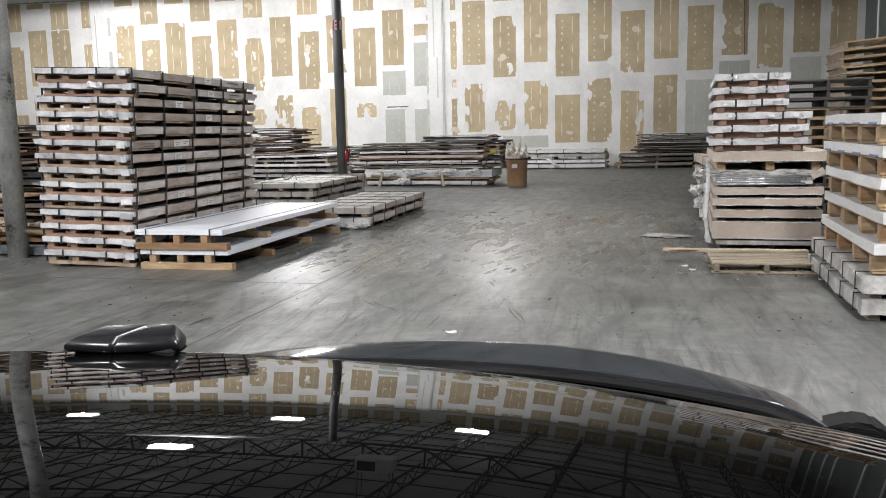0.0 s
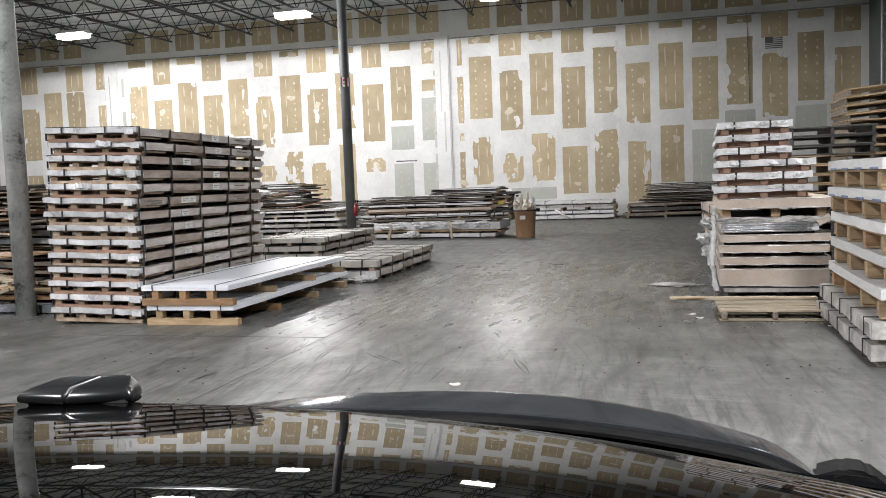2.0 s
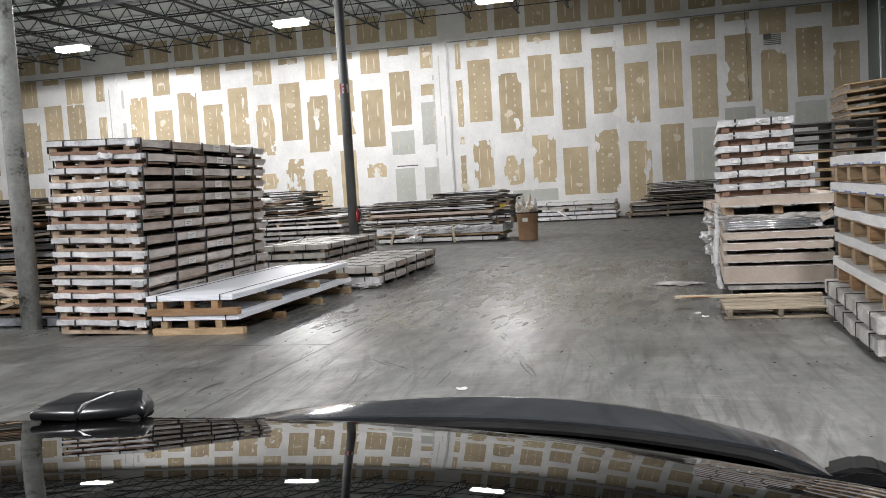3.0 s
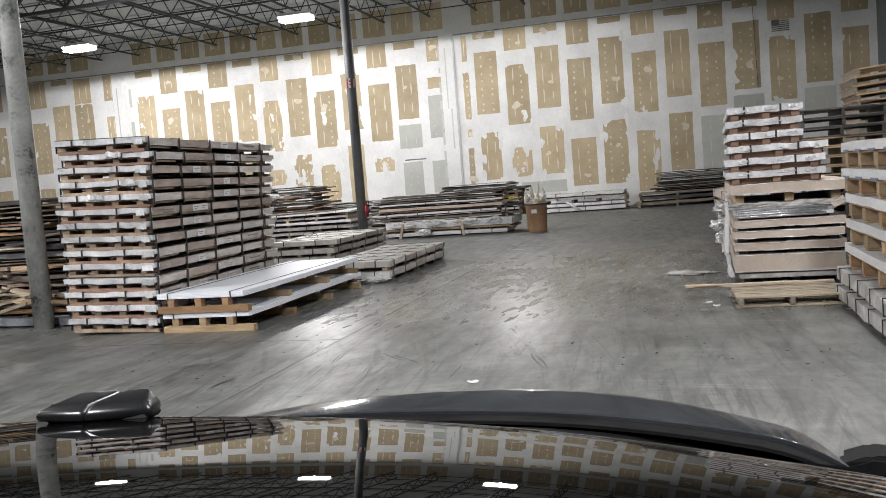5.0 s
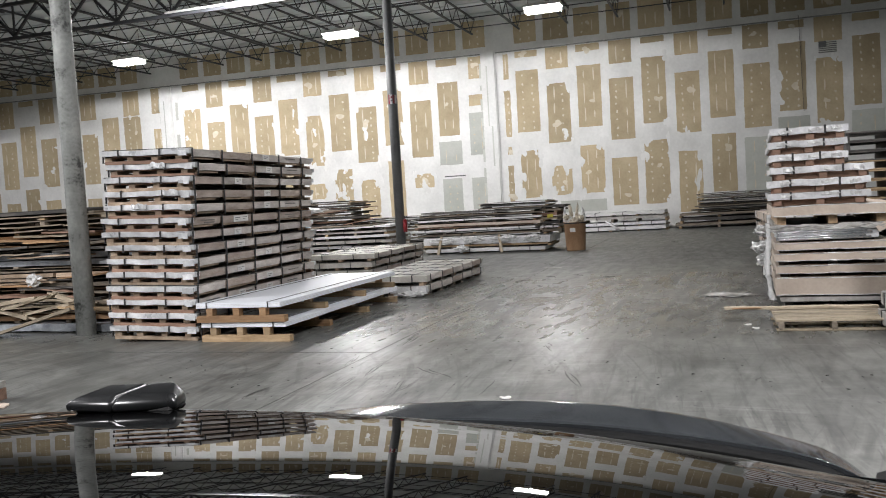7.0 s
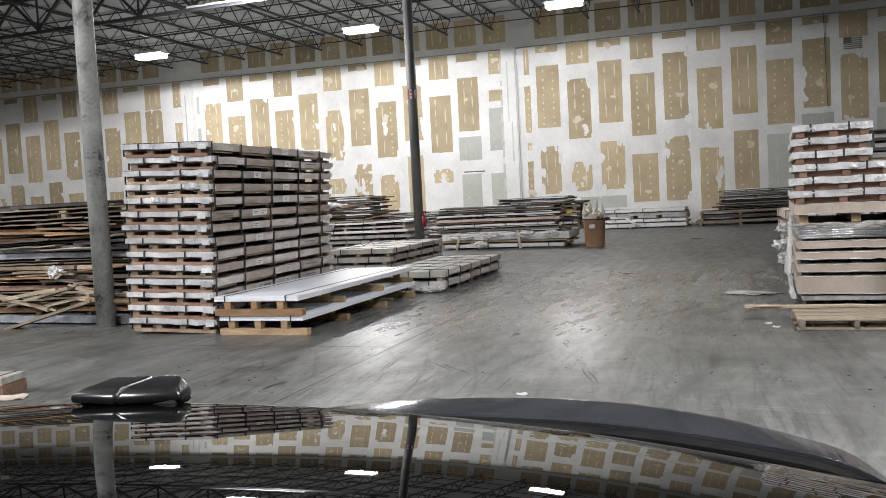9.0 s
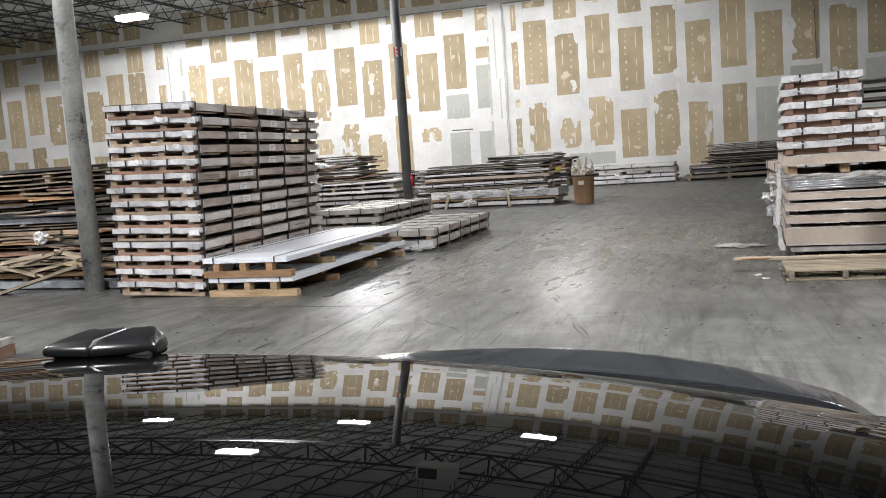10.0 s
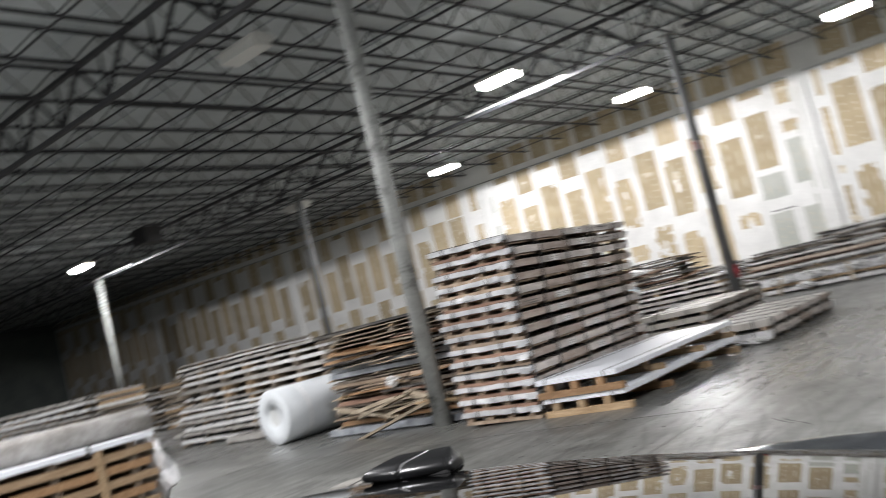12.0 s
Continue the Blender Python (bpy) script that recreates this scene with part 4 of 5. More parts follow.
layered_pile("board_pile", "long pile of weathered boards and pale sheets", -8.5, -4.6, 22.95, 24.3,
             [(0.016, "white_edge", 0.02, 1), (0.05, "2old_wood", 0.02, 0.97), (0.018, "2white_edge", 0.045, 1), (0.055, "white_edge", 0.02, 0.98), (0.035, "2red_wood", 0.035, 0.95),
              (0.075, "card", 0.012, 0.97), (0.02, "2dark", 0.04, 0.94), (0.05, "2white_edge", 0.012, 0.97), (0.03, "2dark", 0.035, 0.93), (0.04, "2old_wood", 0.012, 0.96), (0.016, "2grey_wrap", 0.03, 0.9), (0.035, "2dark", 0.01, 0.94)],
             7, z0=0.445, ragged=0.14)
layered_pile("board_pile", "short bundle of dark boards on top", -6.5, -4.4, 23.1, 24.2,
             [(0.03, "old_wood", 0.02, 1), (0.02, "2white_edge", 0.03, 0.97), (0.035, "2dark", 0.015, 0.98), (0.02, "grey_wrap", 0.03, 0.95)], 8, z0=1.175)
layered_pile("board_pile", "stub ends of mixed timber with a yellow tag", -4.75, -4.15, 23.2, 24.2,
             [(0.07, "old_wood", 0.05, 1), (0.05, "white_edge", 0.05, 0.9), (0.08, "dark", 0.04, 1), (0.06, "pale_wood", 0.05, 0.95), (0.08, "red_wood", 0.04, 1), (0.05, "old_wood", 0.06, 0.9), (0.06, "dark", 0.04, 1)], 9, z0=0.445, ragged=0.1)
ob = thing("yellow_tag", "small yellow paper tag on the timber ends", "tag", pose(-4.45, 23.12, 0.93))
piece("paper", ob, "yellow", (0.16, 0.012, 0.09), (0, 0, 0), ch=0, wob=0.006, cuts=4, seed=4)
for i, (x, y, z, sx) in enumerate(((-7.5, 22.78, 0.36, 0.5), (-6.6, 22.78, 0.40, 0.42), (-5.7, 22.78, 0.37, 0.45), (-4.9, 22.8, 0.36, 0.3), (-6.9, 22.7, 0.14, 0.25))):
    ob = thing("film_scrap", "crumpled film hanging over the wrapped crates", "film scrap", pose(x, y, z))
    part("film", crumple(sx, 0.1, 0.12, 30 + i), "film", ob)
for x, lean_a in ((-7.6, 12), (-5.75, -9)):
    ob = thing("loose_plank", "loose pale plank leaning on the wrapped crates", "plank", pose(x, 22.66, 0.0, -9, lean_a, 0), "leaning planks")
    piece("board", ob, "pale_wood", (0.075, 0.025, 0.52), (0, 0, 0.26))

drum = thing("fibre_drum", "brown fibre drum full of crumpled film", "drum", pose(-3.68, 22.5, 0))
bm = bmesh.new()
prof = [(0.0, 0.0), (0.235, 0.0), (0.25, 0.02), (0.285, 0.70), (0.299, 0.705), (0.299, 0.75), (0.274, 0.75), (0.26, 0.5), (0.0, 0.48)]
rings = []
for pr, pz in prof:
    rings.append([bm.verts.new((max(pr, 0.001) * math.cos(2 * math.pi * i / 28), max(pr, 0.001) * math.sin(2 * math.pi * i / 28), pz)) for i in range(28)])
for a, b in zip(rings, rings[1:]):
    for i in range(28):
        bm.faces.new((a[i], a[(i + 1) % 28], b[(i + 1) % 28], b[i])).smooth = True
part("shell", bm, "drum", drum)
bm = bmesh.new()
add_tube(bm, (0, 0, 0.71), (0, 0, 0.745), 0.3, 28, caps=False)
part("rim_band", bm, "trim", drum, "metal rim band")
piece("paper_label", drum, "tag", (0.14, 0.004, 0.1), (-0.02, -0.289, 0.55), ch=0)
for i, (a, b, c, s, h) in enumerate(((-0.12, 0, 0.76, 0.19, 0.16), (0.12, 0.05, 0.78, 0.18, 0.18), (0.0, -0.12, 0.76, 0.2, 0.13), (-0.27, 0.0, 0.95, 0.05, 0.28), (-0.1, 0.06, 1.0, 0.06, 0.27), (0.06, 0.0, 0.98, 0.05, 0.3), (0.24, 0.0, 0.93, 0.06, 0.25), (-0.2, -0.08, 0.88, 0.13, 0.09), (0.18, -0.1, 0.86, 0.12, 0.08))):
    part("film", crumple(s, s * 0.8, h, 50 + i), "beige_film" if i % 3 else "film", drum, "crumpled yellowed film", pose(a, b, c, 0, 60 * a + 16 * math.sin(i * 2.1), 40 * i))

layered_pile("crate_pile", "low strapped white crates against the board wall", -4.95, -1.8, 31.7, 33.1,
             [(0.13, "white_edge", 0.05, 1), (0.1, "wrap", 0.05, 1), (0.09, "grey_wrap", 0.13, 1.0), (0.09, "white_edge", 0.06, 0.97)], 12, ragged=0.08)
layered_pile("board_pile", "low dark pallets of boards against the wall", -1.5, 1.3, 31.7, 33.1, [(0.09, "old_wood", 0.1, 1), (0.1, "dark", 0.09, 1), (0.07, "old_wood", 0.08, 1)], 13)
layered_pile("board_pile", "dark board pile against the wall, sagging sheets", -0.9, 2.9, 31.9, 33.2,
             ragged(13, ("dark", "2old_wood", "dark", "2grey_wrap", "old_wood"), 14, (0.015, 0.035), (0.01, 0.045), 0.0, 0.68), 14, z0=0.54, ragged=0.2)

rod = thing("white_tube", "short white tube leaning on the low crates", "tube", pose(-4.03, 31.6, 0.40))
bm = bmesh.new()
add_tube(bm, (0, 0, 0), (0.5, -0.12, -0.34), 0.045, 14)
part("tube", bm, "white_edge", rod)
ob = thing("film_scrap", "pale blue film bunched beside the broken boards", "film scrap", pose(-12.1, 23.42, 1.0))
part("film", crumple(0.22, 0.12, 0.22, 47), "pale_blue", ob)

# ---- east side: tan crates with white crates on top ----
EX, EY = 1.235, 12.05
z = 0.0
STACK = [  # thickness, width, material, gap below, sideways
    (0.05, 1.25, "grey_wrap", 0.08, 0.04), (0.21, 1.24, "card", 0.015, 0.0), (0.095, 1.24, "card", 0.05, 0.0), (0.09, 1.24, "card", 0.05, 0.0), (0.085, 1.24, "card", 0.045, 0.0),
    (0.05, 1.1, "silver", 0.025, -0.04), (0.06, 1.1, "silver", 0.006, -0.04), (0.06, 1.2, "dusty_film", 0.004, -0.02), (0.12, 1.28, "card", 0.11, -0.0),
]
for i, (t, w, mat, gap, dx) in enumerate(STACK):
    lab = {"card": "tan cardboard-cased sheet crate, stacked", "silver": "bright foil-wrapped bundle between tan crates", "dusty_film": "film-wrapped flat bundle, crumpled", "grey_wrap": "dusty grey bundle at the bottom of a stack"}[mat]
    ob = thing("tan_crate" if mat == "card" else "wrapped_bundle", lab, "crate", pose(EX + dx + 0.03, EY, z, 0, 0, -1.6 + 0.35 * (-1) ** i), "tan crate stack")
    if gap > 0.02:
        for u in (-0.42, 0.02, 0.42):
            piece("runner", ob, "wood_y" if gap > 0.1 else "dark", (0.1, 2.3, gap), (u * w, 0.04, gap / 2))
    piece("casing", ob, mat, (w, 2.44, t), (0, 0, gap + t / 2), wob=0.004 if mat == "card" else 0.012, cuts=10, seed=100 + i)
    if mat == "card":  # film drawn tight along the lower and upper front edges
        for dz in (0.004, t - 0.004):
            piece("film_edge", ob, "film", (w * 0.97, 0.010, 0.009), (0, -1.221, gap + dz), ch=0, wob=0.006, cuts=14, seed=140 + i)
    if mat == "silver":  # round foil-covered rods along the front
        for k in range(2):
            bm = bmesh.new()
            yk, zk = -1.235 - 0.012 * k, gap + 0.018 + 0.026 * k
            add_tube(bm, (-w * 0.5, yk, zk), (w * (0.42 - 0.05 * k), yk - 0.01, zk + 0.006), 0.016, 10)
            part("rod", bm, "foil", ob, "bright foil-covered rod")
    if mat == "dusty_film":
        piece("torn_flap", ob, "card", (0.16, 0.02, 0.07), (0.58, -1.24, gap + 0.02), (0, -32, 8), ch=0, wob=0.006, cuts=4, seed=2)
        for k, u in enumerate((-0.55, -0.2, 0.2, 0.52)):
            part("film", crumple(0.26, 0.05, 0.05, 70 + k), "dusty_film", ob, "", pose(u, -1.22, gap + 0.03, 0, 5 * math.sin(k * 2), 0))
    z += gap + t
Z_WHITE = z
r = random.Random(21)
for k in range(6):
    w = 1.1 if k < 3 else 0.84
    x = 1.12 if k < 3 else 1.01
    ob = sheet_crate("white_crate", "white film-wrapped crate strapped on wooden blocks", pose(x + 0.045 + r.uniform(-0.02, 0.02), EY + r.uniform(-0.03, 0.03), Z_WHITE + 0.152 * k, 0, 0, -2.3 + r.uniform(-0.6, 0.6)), (w, 2.44, 0.070), 0.082, "white_edge", "wrap",
                     lengthwise=(-0.27, 0.21) if k != 3 else (-0.2, 0.15), crosswise=(), strap_w=0.022, runners=(-0.4, 0.02, 0.4), runner_mat="red_wood", group="white crate stack", seed=110 + k % 3, stubs=True)
    piece("end_board", ob, "red_wood", (w * 0.93, 0.02, 0.068), (0.0, -1.13, 0.040))
    piece("skid_base", ob, "red_wood", (w * 0.95, 2.36, 0.010), (0, 0, 0.076))
    for u, wd in ((-0.3, 0.16), (0.12, 0.2), (0.36, 0.12)):
        piece("loose_wrap", ob, "film", (wd, 0.010, 0.035), (u * w, -1.251, 0.118 + r.uniform(-0.012, 0.012)), (0, r.uniform(-6, 6), 0), ch=0, wob=0.009, cuts=5, seed=k % 4)
ob = thing("film_tail", "long crumpled strip of clear film hanging down the crates", "film scrap", pose(0.57, 10.86, 0.13))
bm = bmesh.new()
rr = random.Random(5)
ringp = None
for i in range(25):
    u = i / 24
    cx, cy, cz = -0.035 + 0.012 * math.sin(u * 9) + 0.22 * max(0, u - 0.82), -0.02 - 0.06 * u, 0.88 - 0.9 * min(1.0, u * 1.1)
    ringn = [bm.verts.new((cx + 0.036 * math.cos(a) * rr.uniform(0.6, 1.3), cy + 0.03 * math.sin(a) * rr.uniform(0.6, 1.3), cz + rr.uniform(-0.01, 0.01))) for a in (0.4, 1.7, 2.9, 4.2, 5.4)]
    if ringp:
        for k in range(5):
            bm.faces.new((ringp[k], ringp[(k + 1) % 5], ringn[(k + 1) % 5], ringn[k])).smooth = True
    ringp = ringn
part("film", bm, "film", ob)
for k in range(5):
    sheet_crate("wrapped_crate", "film-wrapped tan crate, loose wrap at the end", pose(1.3, 15.3 + 0.1 * (k % 2), 0.2 * k, 0, 0, k - 2), (1.3, 2.4, 0.12), 0.08, "card", "film", lengthwise=(-0.2, 0.2), crosswise=(-0.3, 0.3),
                runners=(-0.4, 0, 0.4), runner_mat="old_wood", group="wrapped crates behind", seed=120 + k)
for k, (x, z2) in enumerate(((0.62, 0.75), (0.58, 0.5), (0.64, 0.3))):
    ob = thing("film_scrap", "crumpled film bulging from a wrapped crate", "film scrap", pose(x, 14.2, z2))
    part("film", crumple(0.16, 0.14, 0.12, 90 + k), "film", ob)


def pallet(m, label, mat="wood", w=1.2, d=1.0, h=0.13, group="", slats=7, along="x", block="old_wood"):
    """A timber pallet: deck slats on three stringers, with bottom slats."""
    ob = thing("pallet", label, "pallet", m, group)
    for i in range(slats):
        y = -d / 2 + 0.05 + (d - 0.1) * i / (slats - 1)
        piece("slat", ob, mat, (w, (d / slats) * 0.72, 0.02), (0, y, h - 0.01), (0, 0, 0.5 * math.sin(i * 2.3)), wob=0.0025, cuts=4, seed=i % 5)
    for x in (-w / 2 + 0.05, 0, w / 2 - 0.05):
        piece("stringer", ob, block, (0.05, d, h - 0.04), (x, 0, 0.02 + (h - 0.04) / 2))
    for y in (-d / 2 + 0.06, 0, d / 2 - 0.06):
        piece("bottom_slat", ob, mat, (w, 0.1, 0.02), (0, y, 0.01))
    return ob


pallet(pose(1.04, 9.55, 0, 0, 0, 1.2), "weathered tan pallet lying on the slab beside crates", "grey_plank", 1.08, 0.86, 0.115, slats=8)
ob = thing("loose_plank", "long pale plank lying across the pallet end", "plank", pose(0.79, 9.93, 0.118, 0, 0.0, 1.0))
piece("board", ob, "pale_wood", (1.55, 0.1, 0.025), (0, 0, 0.0125), wob=0.004, cuts=6, seed=2)
piece("splinter", ob, "orange", (0.3, 0.05, 0.012), (-0.55, -0.06, 0.02), (0, 0, 6))

BLACK = pallet(pose(2.42, 14.6, 0, 0, 0, 0.5), "black pallet in a tall stack", "dark", 1.25, 1.15, 0.14, "dark pallets", block="dark")
for k in range(1, 15):
    if k in (8, 9, 10, 11):
        if k == 8:
            TANP = pallet(pose(2.42, 14.6, 0.145 * k, 0, 0, -0.8), "tan pallet in a tall stack", "wood", 1.2, 1.1, 0.14, "dark pallets")
        else:
            copy_thing(TANP, pose(2.4 + 0.02 * (k % 2), 14.6, 0.145 * k, 0, 0, k - 9))
    else:
        copy_thing(BLACK, pose(2.42 + 0.015 * math.sin(k * 2), 14.6, 0.145 * k, 0, 0, 0.6 * math.sin(k)))
ORANGE = pallet(pose(3.75, 16.6, 0, 0, 0, 1), "brown pallet in a leaning stack", "wood", 1.6, 1.2, 0.145, "brown pallets", block="old_wood")
for k in range(1, 20):
    copy_thing(ORANGE, pose(3.75 + 0.03 * math.sin(k * 1.7), 16.6, 0.147 * k, 0, -0.25 * k if k > 15 else 0, 1 + math.sin(k)))

# ---- the nearest east stack: white sheets on timber pallets over grey crates ----
SX0, SX1 = 1.6, 2.85
for k in range(2):
    sheet_crate("grey_crate", "grey film-wrapped crate with black straps, at the bottom", pose((SX0 + SX1) / 2 - 0.11 + 0.02 * k, 8.22, 0.17 * k, 0, 0, -0.6 * k), (1.25, 2.42, 0.115), 0.055, "dusty_film", "dusty_film",
                lengthwise=(-0.3, 0.25), crosswise=(-0.40, -0.19, 0.03, 0.2, 0.41), runners=(-0.42, 0, 0.42), runner_mat="old_wood", group="grey crates", seed=130 + k, strap_down=0.0, strap_w=0.012, sagging=0.014)
r = random.Random(8)
for k in range(5):
    zb = 0.345 + 0.252 * k
    ob = thing("panel_pallet", "thick white sheets on a timber block pallet", "pallet", pose((SX0 + SX1) / 2 + r.uniform(-0.015, 0.015), 8.2 + r.uniform(-0.03, 0.03), zb, 0, 0, r.uniform(-0.8, 0.8)), "white sheet pallets")
    for y in (-1.0, -0.35, 0.35, 1.0):
        piece("slat", ob, "wood", (1.22, 0.1, 0.022), (0, y, 0.011))
        for x in (-0.56, 0, 0.56):
            piece("block", ob, r.choice(("wood", "orange", "wood")), (0.12, 0.12, 0.115), (x, y, 0.08), (0, 0, r.uniform(-4, 4)))
    for x in (-0.56, 0, 0.56):
        piece("stringer", ob, "wood_y", (0.1, 2.2, 0.022), (x, 0, 0.149))
    piece("white_sheet", ob, "white_edge", (1.27, 2.34, 0.085), (0, 0, 0.204), wob=0.005, cuts=8, seed=k, label="thick white sheets")
    if k in (3, 4):
        for j in range(4):
            piece("blue_film", ob, "blue", (0.012, 0.26, 0.018), (-0.636, -0.9 + 0.6 * j, 0.168), (0, 0, 0), ch=0)

# ---- west side: mixed piles behind the near column ----
layered_pile("silver_bundle", "foil-wrapped bundle lying on the slab under timber", -10.9, -7.55, 9.5, 10.7, [(0.1, "grey_foil", 0.02, 1)], 31, ragged=0.03)
layered_pile("timber_pile", "messy pile of orange and dark timber", -10.8, -7.5, 9.55, 10.9,
             [(0.07, "2orange", 0.04, 0.98), (0.03, "2block_wood", 0.02, 0.95)], 32, z0=0.12)
layered_pile("timber_pile", "brown boards, foil bundles and orange timber, stacked", -10.9, -7.5, 9.75, 11.0,
             [(0.05, "2old_wood", 0.04, 1), (0.014, "2old_wood", 0.04, 0.97), (0.06, "2red_wood", 0.03, 1), (0.012, "2block_wood", 0.05, 0.98), (0.055, "2old_wood", 0.035, 0.95), (0.02, "dark", 0.03, 0.97),
              (0.055, "2block_wood", 0.03, 1), (0.02, "2old_wood", 0.02, 0.95), (0.012, "2grey_plank", 0.025, 0.98), (0.078, "grey_foil", 0.03, 1.02), (0.078, "grey_foil", 0.025, 1.0), (0.02, "dark", 0.035, 0.98),
              (0.045, "2orange", 0.03, 1), (0.03, "2dark", 0.025, 0.95), (0.05, "2orange", 0.03, 0.98), (0.02, "2old_wood", 0.05, 0.92), (0.02, "2grey_plank", 0.045, 0.9), (0.022, "2old_wood", 0.05, 0.84),
              (0.02, "2grey_plank", 0.045, 0.8), (0.04, "2dark", 0.03, 0.55)], 33, z0=0.29, ragged=0.12)
r = random.Random(27)
for k in range(26):  # boards slid forward out of the pile, at every height
    zk = 0.36 + 0.041 * k
    if 0.78 < zk < 1.02:
        continue
    ob = thing("loose_plank", "splintered brown board slid out of the timber pile", "plank", pose(r.uniform(-10.2, -8.2), 9.80 + r.uniform(-0.03, 0.03), zk, 0, r.uniform(-3.5, 3.5), r.uniform(-5, 5)), "slid boards")
    piece("board", ob, r.choice(("old_wood", "orange", "block_wood", "dark", "grey_plank", "red_wood")), (r.uniform(0.8, 1.7), r.uniform(0.22, 0.32), r.uniform(0.018, 0.035)), (0, 0, 0), wob=0.008, cuts=6, seed=k)
r = random.Random(14)
for k in range(9):
    ob = thing("loose_plank", "loose splintered plank thrown on the timber pile", "plank", pose(-8.0 - 0.23 * k, 9.45 + r.uniform(-0.1, 0.2), 0.34 + 0.03 * (k % 4), r.uniform(-6, 6), r.uniform(-13, 13), r.uniform(-18, 18)), "loose planks")
    ln, wd, th, mt = r.uniform(0.7, 1.3), r.uniform(0.09, 0.17), r.uniform(0.03, 0.055), r.choice(("pale_wood", "orange", "grey_plank", "wood"))
    piece("board", ob, mt, (ln, wd, th), (0, 0, 0), wob=0.008, cuts=6, seed=k)
    for sg in (-1, 1):
        piece("splinter", ob, mt, (0.16, wd * 0.3, th * 0.5), (sg * (ln / 2 + 0.04), wd * 0.2 * r.uniform(-1, 1), 0), (0, r.uniform(-5, 5), r.uniform(-9, 9)), wob=0.006, cuts=3, seed=k + 2)
ob = thing("loose_plank", "long pale plank sloping from the pile to the slab", "plank", pose(-9.0, 9.2, 0.18, 0, -15, 8))
piece("board", ob, "grey_plank", (1.4, 0.2, 0.04), (0, 0, 0), wob=0.004, cuts=5, seed=3)
ob = thing("film_scrap", "crumpled white film on the timber pile", "film scrap", pose(-9.35, 9.7, 0.72))
part("film", crumple(0.16, 0.12, 0.12, 66), "film", ob)

rr = random.Random(52)
layers = [(rr.uniform(0.05, 0.085), ("white_edge", "grey_wrap", "white_edge", "2grey_wrap", "2white_edge")[k % 5], rr.uniform(0.055, 0.1), 1.0 - 0.012 * k - rr.uniform(0, 0.04)) for k in range(12)]
total = sum(a + c for a, _, c, _ in layers)
layers = [(a * 1.70 / total, m2, c * 1.70 / total, d) for a, m2, c, d in layers]
layered_pile("pallet_pile", "tall pile of pale sheets and pallets, slightly askew", -18.3, -12.15, 11.3, 12.6, layers, 41, ragged=0.2)
layered_pile("pallet_pile", "dark boards on top of a pale sheet pile", -18.4, -14.4, 11.65, 12.7, [(0.035, "white_edge", 0.06, 1), (0.03, "grey_wrap", 0.05, 0.95)], 42, z0=1.70)
layered_pile("silver_bundle", "low dusty wrapped bundle on the slab before the pale pile", -15.6, -12.4, 10.75, 11.25, [(0.1, "grey_wrap", 0.03, 1)], 48, ragged=0.03)
layered_pile("pallet_pile", "pile of pale boards with a ragged end", -30.0, -21.7, 11.4, 12.8, [(0.075, ("white_edge", "grey_wrap", "white_edge")[k % 3], 0.085, 1.0) for k in range(11)], 43)
layered_pile("pallet_pile", "low pile of old boards far down the hall", -24.0, -17.5, 15.5, 17.0, [(0.07, ("old_wood", "red_wood", "pale_wood")[k % 3], 0.08, 1.0) for k in range(10)], 44)
layered_pile("pallet_pile", "pile of grey boards beside the far column", -37.0, -28.0, 17.0, 18.6, [(0.08, ("white_edge", "grey_wrap", "old_wood")[k % 3], 0.1, 1.0) for k in range(9)], 45)
layered_pile("pallet_pile", "long dim pile of boards along the wall", -34.0, -14.5, 29.5, 31.0, [(0.08, ("old_wood", "grey_wrap", "dark")[k % 3], 0.09, 1.0) for k in range(8)], 46)
layered_pile("pallet_pile", "brown board pile behind the pale pile", -16.0, -9.0, 14.0, 15.4, [(0.07, ("old_wood", "red_wood", "pale_wood", "dark")[k % 4], 0.08, 1.0) for k in range(12)], 47)

roll = thing("foam_roll", "large roll of white foam sheet lying on its side", "roll", pose(-12.36, 9.62, 0.495, 0, 0, 85))
bm = bmesh.new()
prof = [(0.19, 0.0), (0.475, 0.0), (0.495, 0.02), (0.495, 1.38), (0.475, 1.40), (0.19, 1.40)]
rings = [[bm.verts.new((pz, pr * math.cos(2 * math.pi * i / 40), pr * math.sin(2 * math.pi * i / 40))) for i in range(40)] for pr, pz in prof]
for a, b in zip(rings, rings[1:] + rings[:1]):
    for i in range(40):
        fc = bm.faces.new((a[i], a[(i + 1) % 40], b[(i + 1) % 40], b[i]))
        fc.smooth = True
part("foam", bm, "roll", roll)
bm = bmesh.new()
add_tube(bm, (0.05, 0, 0), (1.36, 0, 0), 0.188, 32)
part("core", bm, "pipe", roll, "pale cardboard core")
bm = bmesh.new()
add_tube(bm, (0.45, 0, 0), (0.5, 0, 0), 0.4965, 40, caps=False)
part("tape_band", bm, "wrap", roll, "clear tape band")

near = thing("timber_stack", "crate of orange timber under a white sheet, film at the end", "pallet", pose(-10.1, 4.0, 0))
r = random.Random(77)
for k in range(6):
    for x in (-0.4, 0.0, 0.42):
        piece("timber", near, "orange" if (k + int(x * 9)) % 2 else "wood_y", (0.36, 3.15, 0.085), (x, r.uniform(-0.05, 0.05), 0.06 + 0.155 * k), wob=0.006, cuts=7, seed=k)
    for y in (-1.4, -0.5, 0.4, 1.35):
        piece("sleeper", near, "old_wood", (1.1, 0.1, 0.07), (0, y, 0.1375 + 0.155 * k))
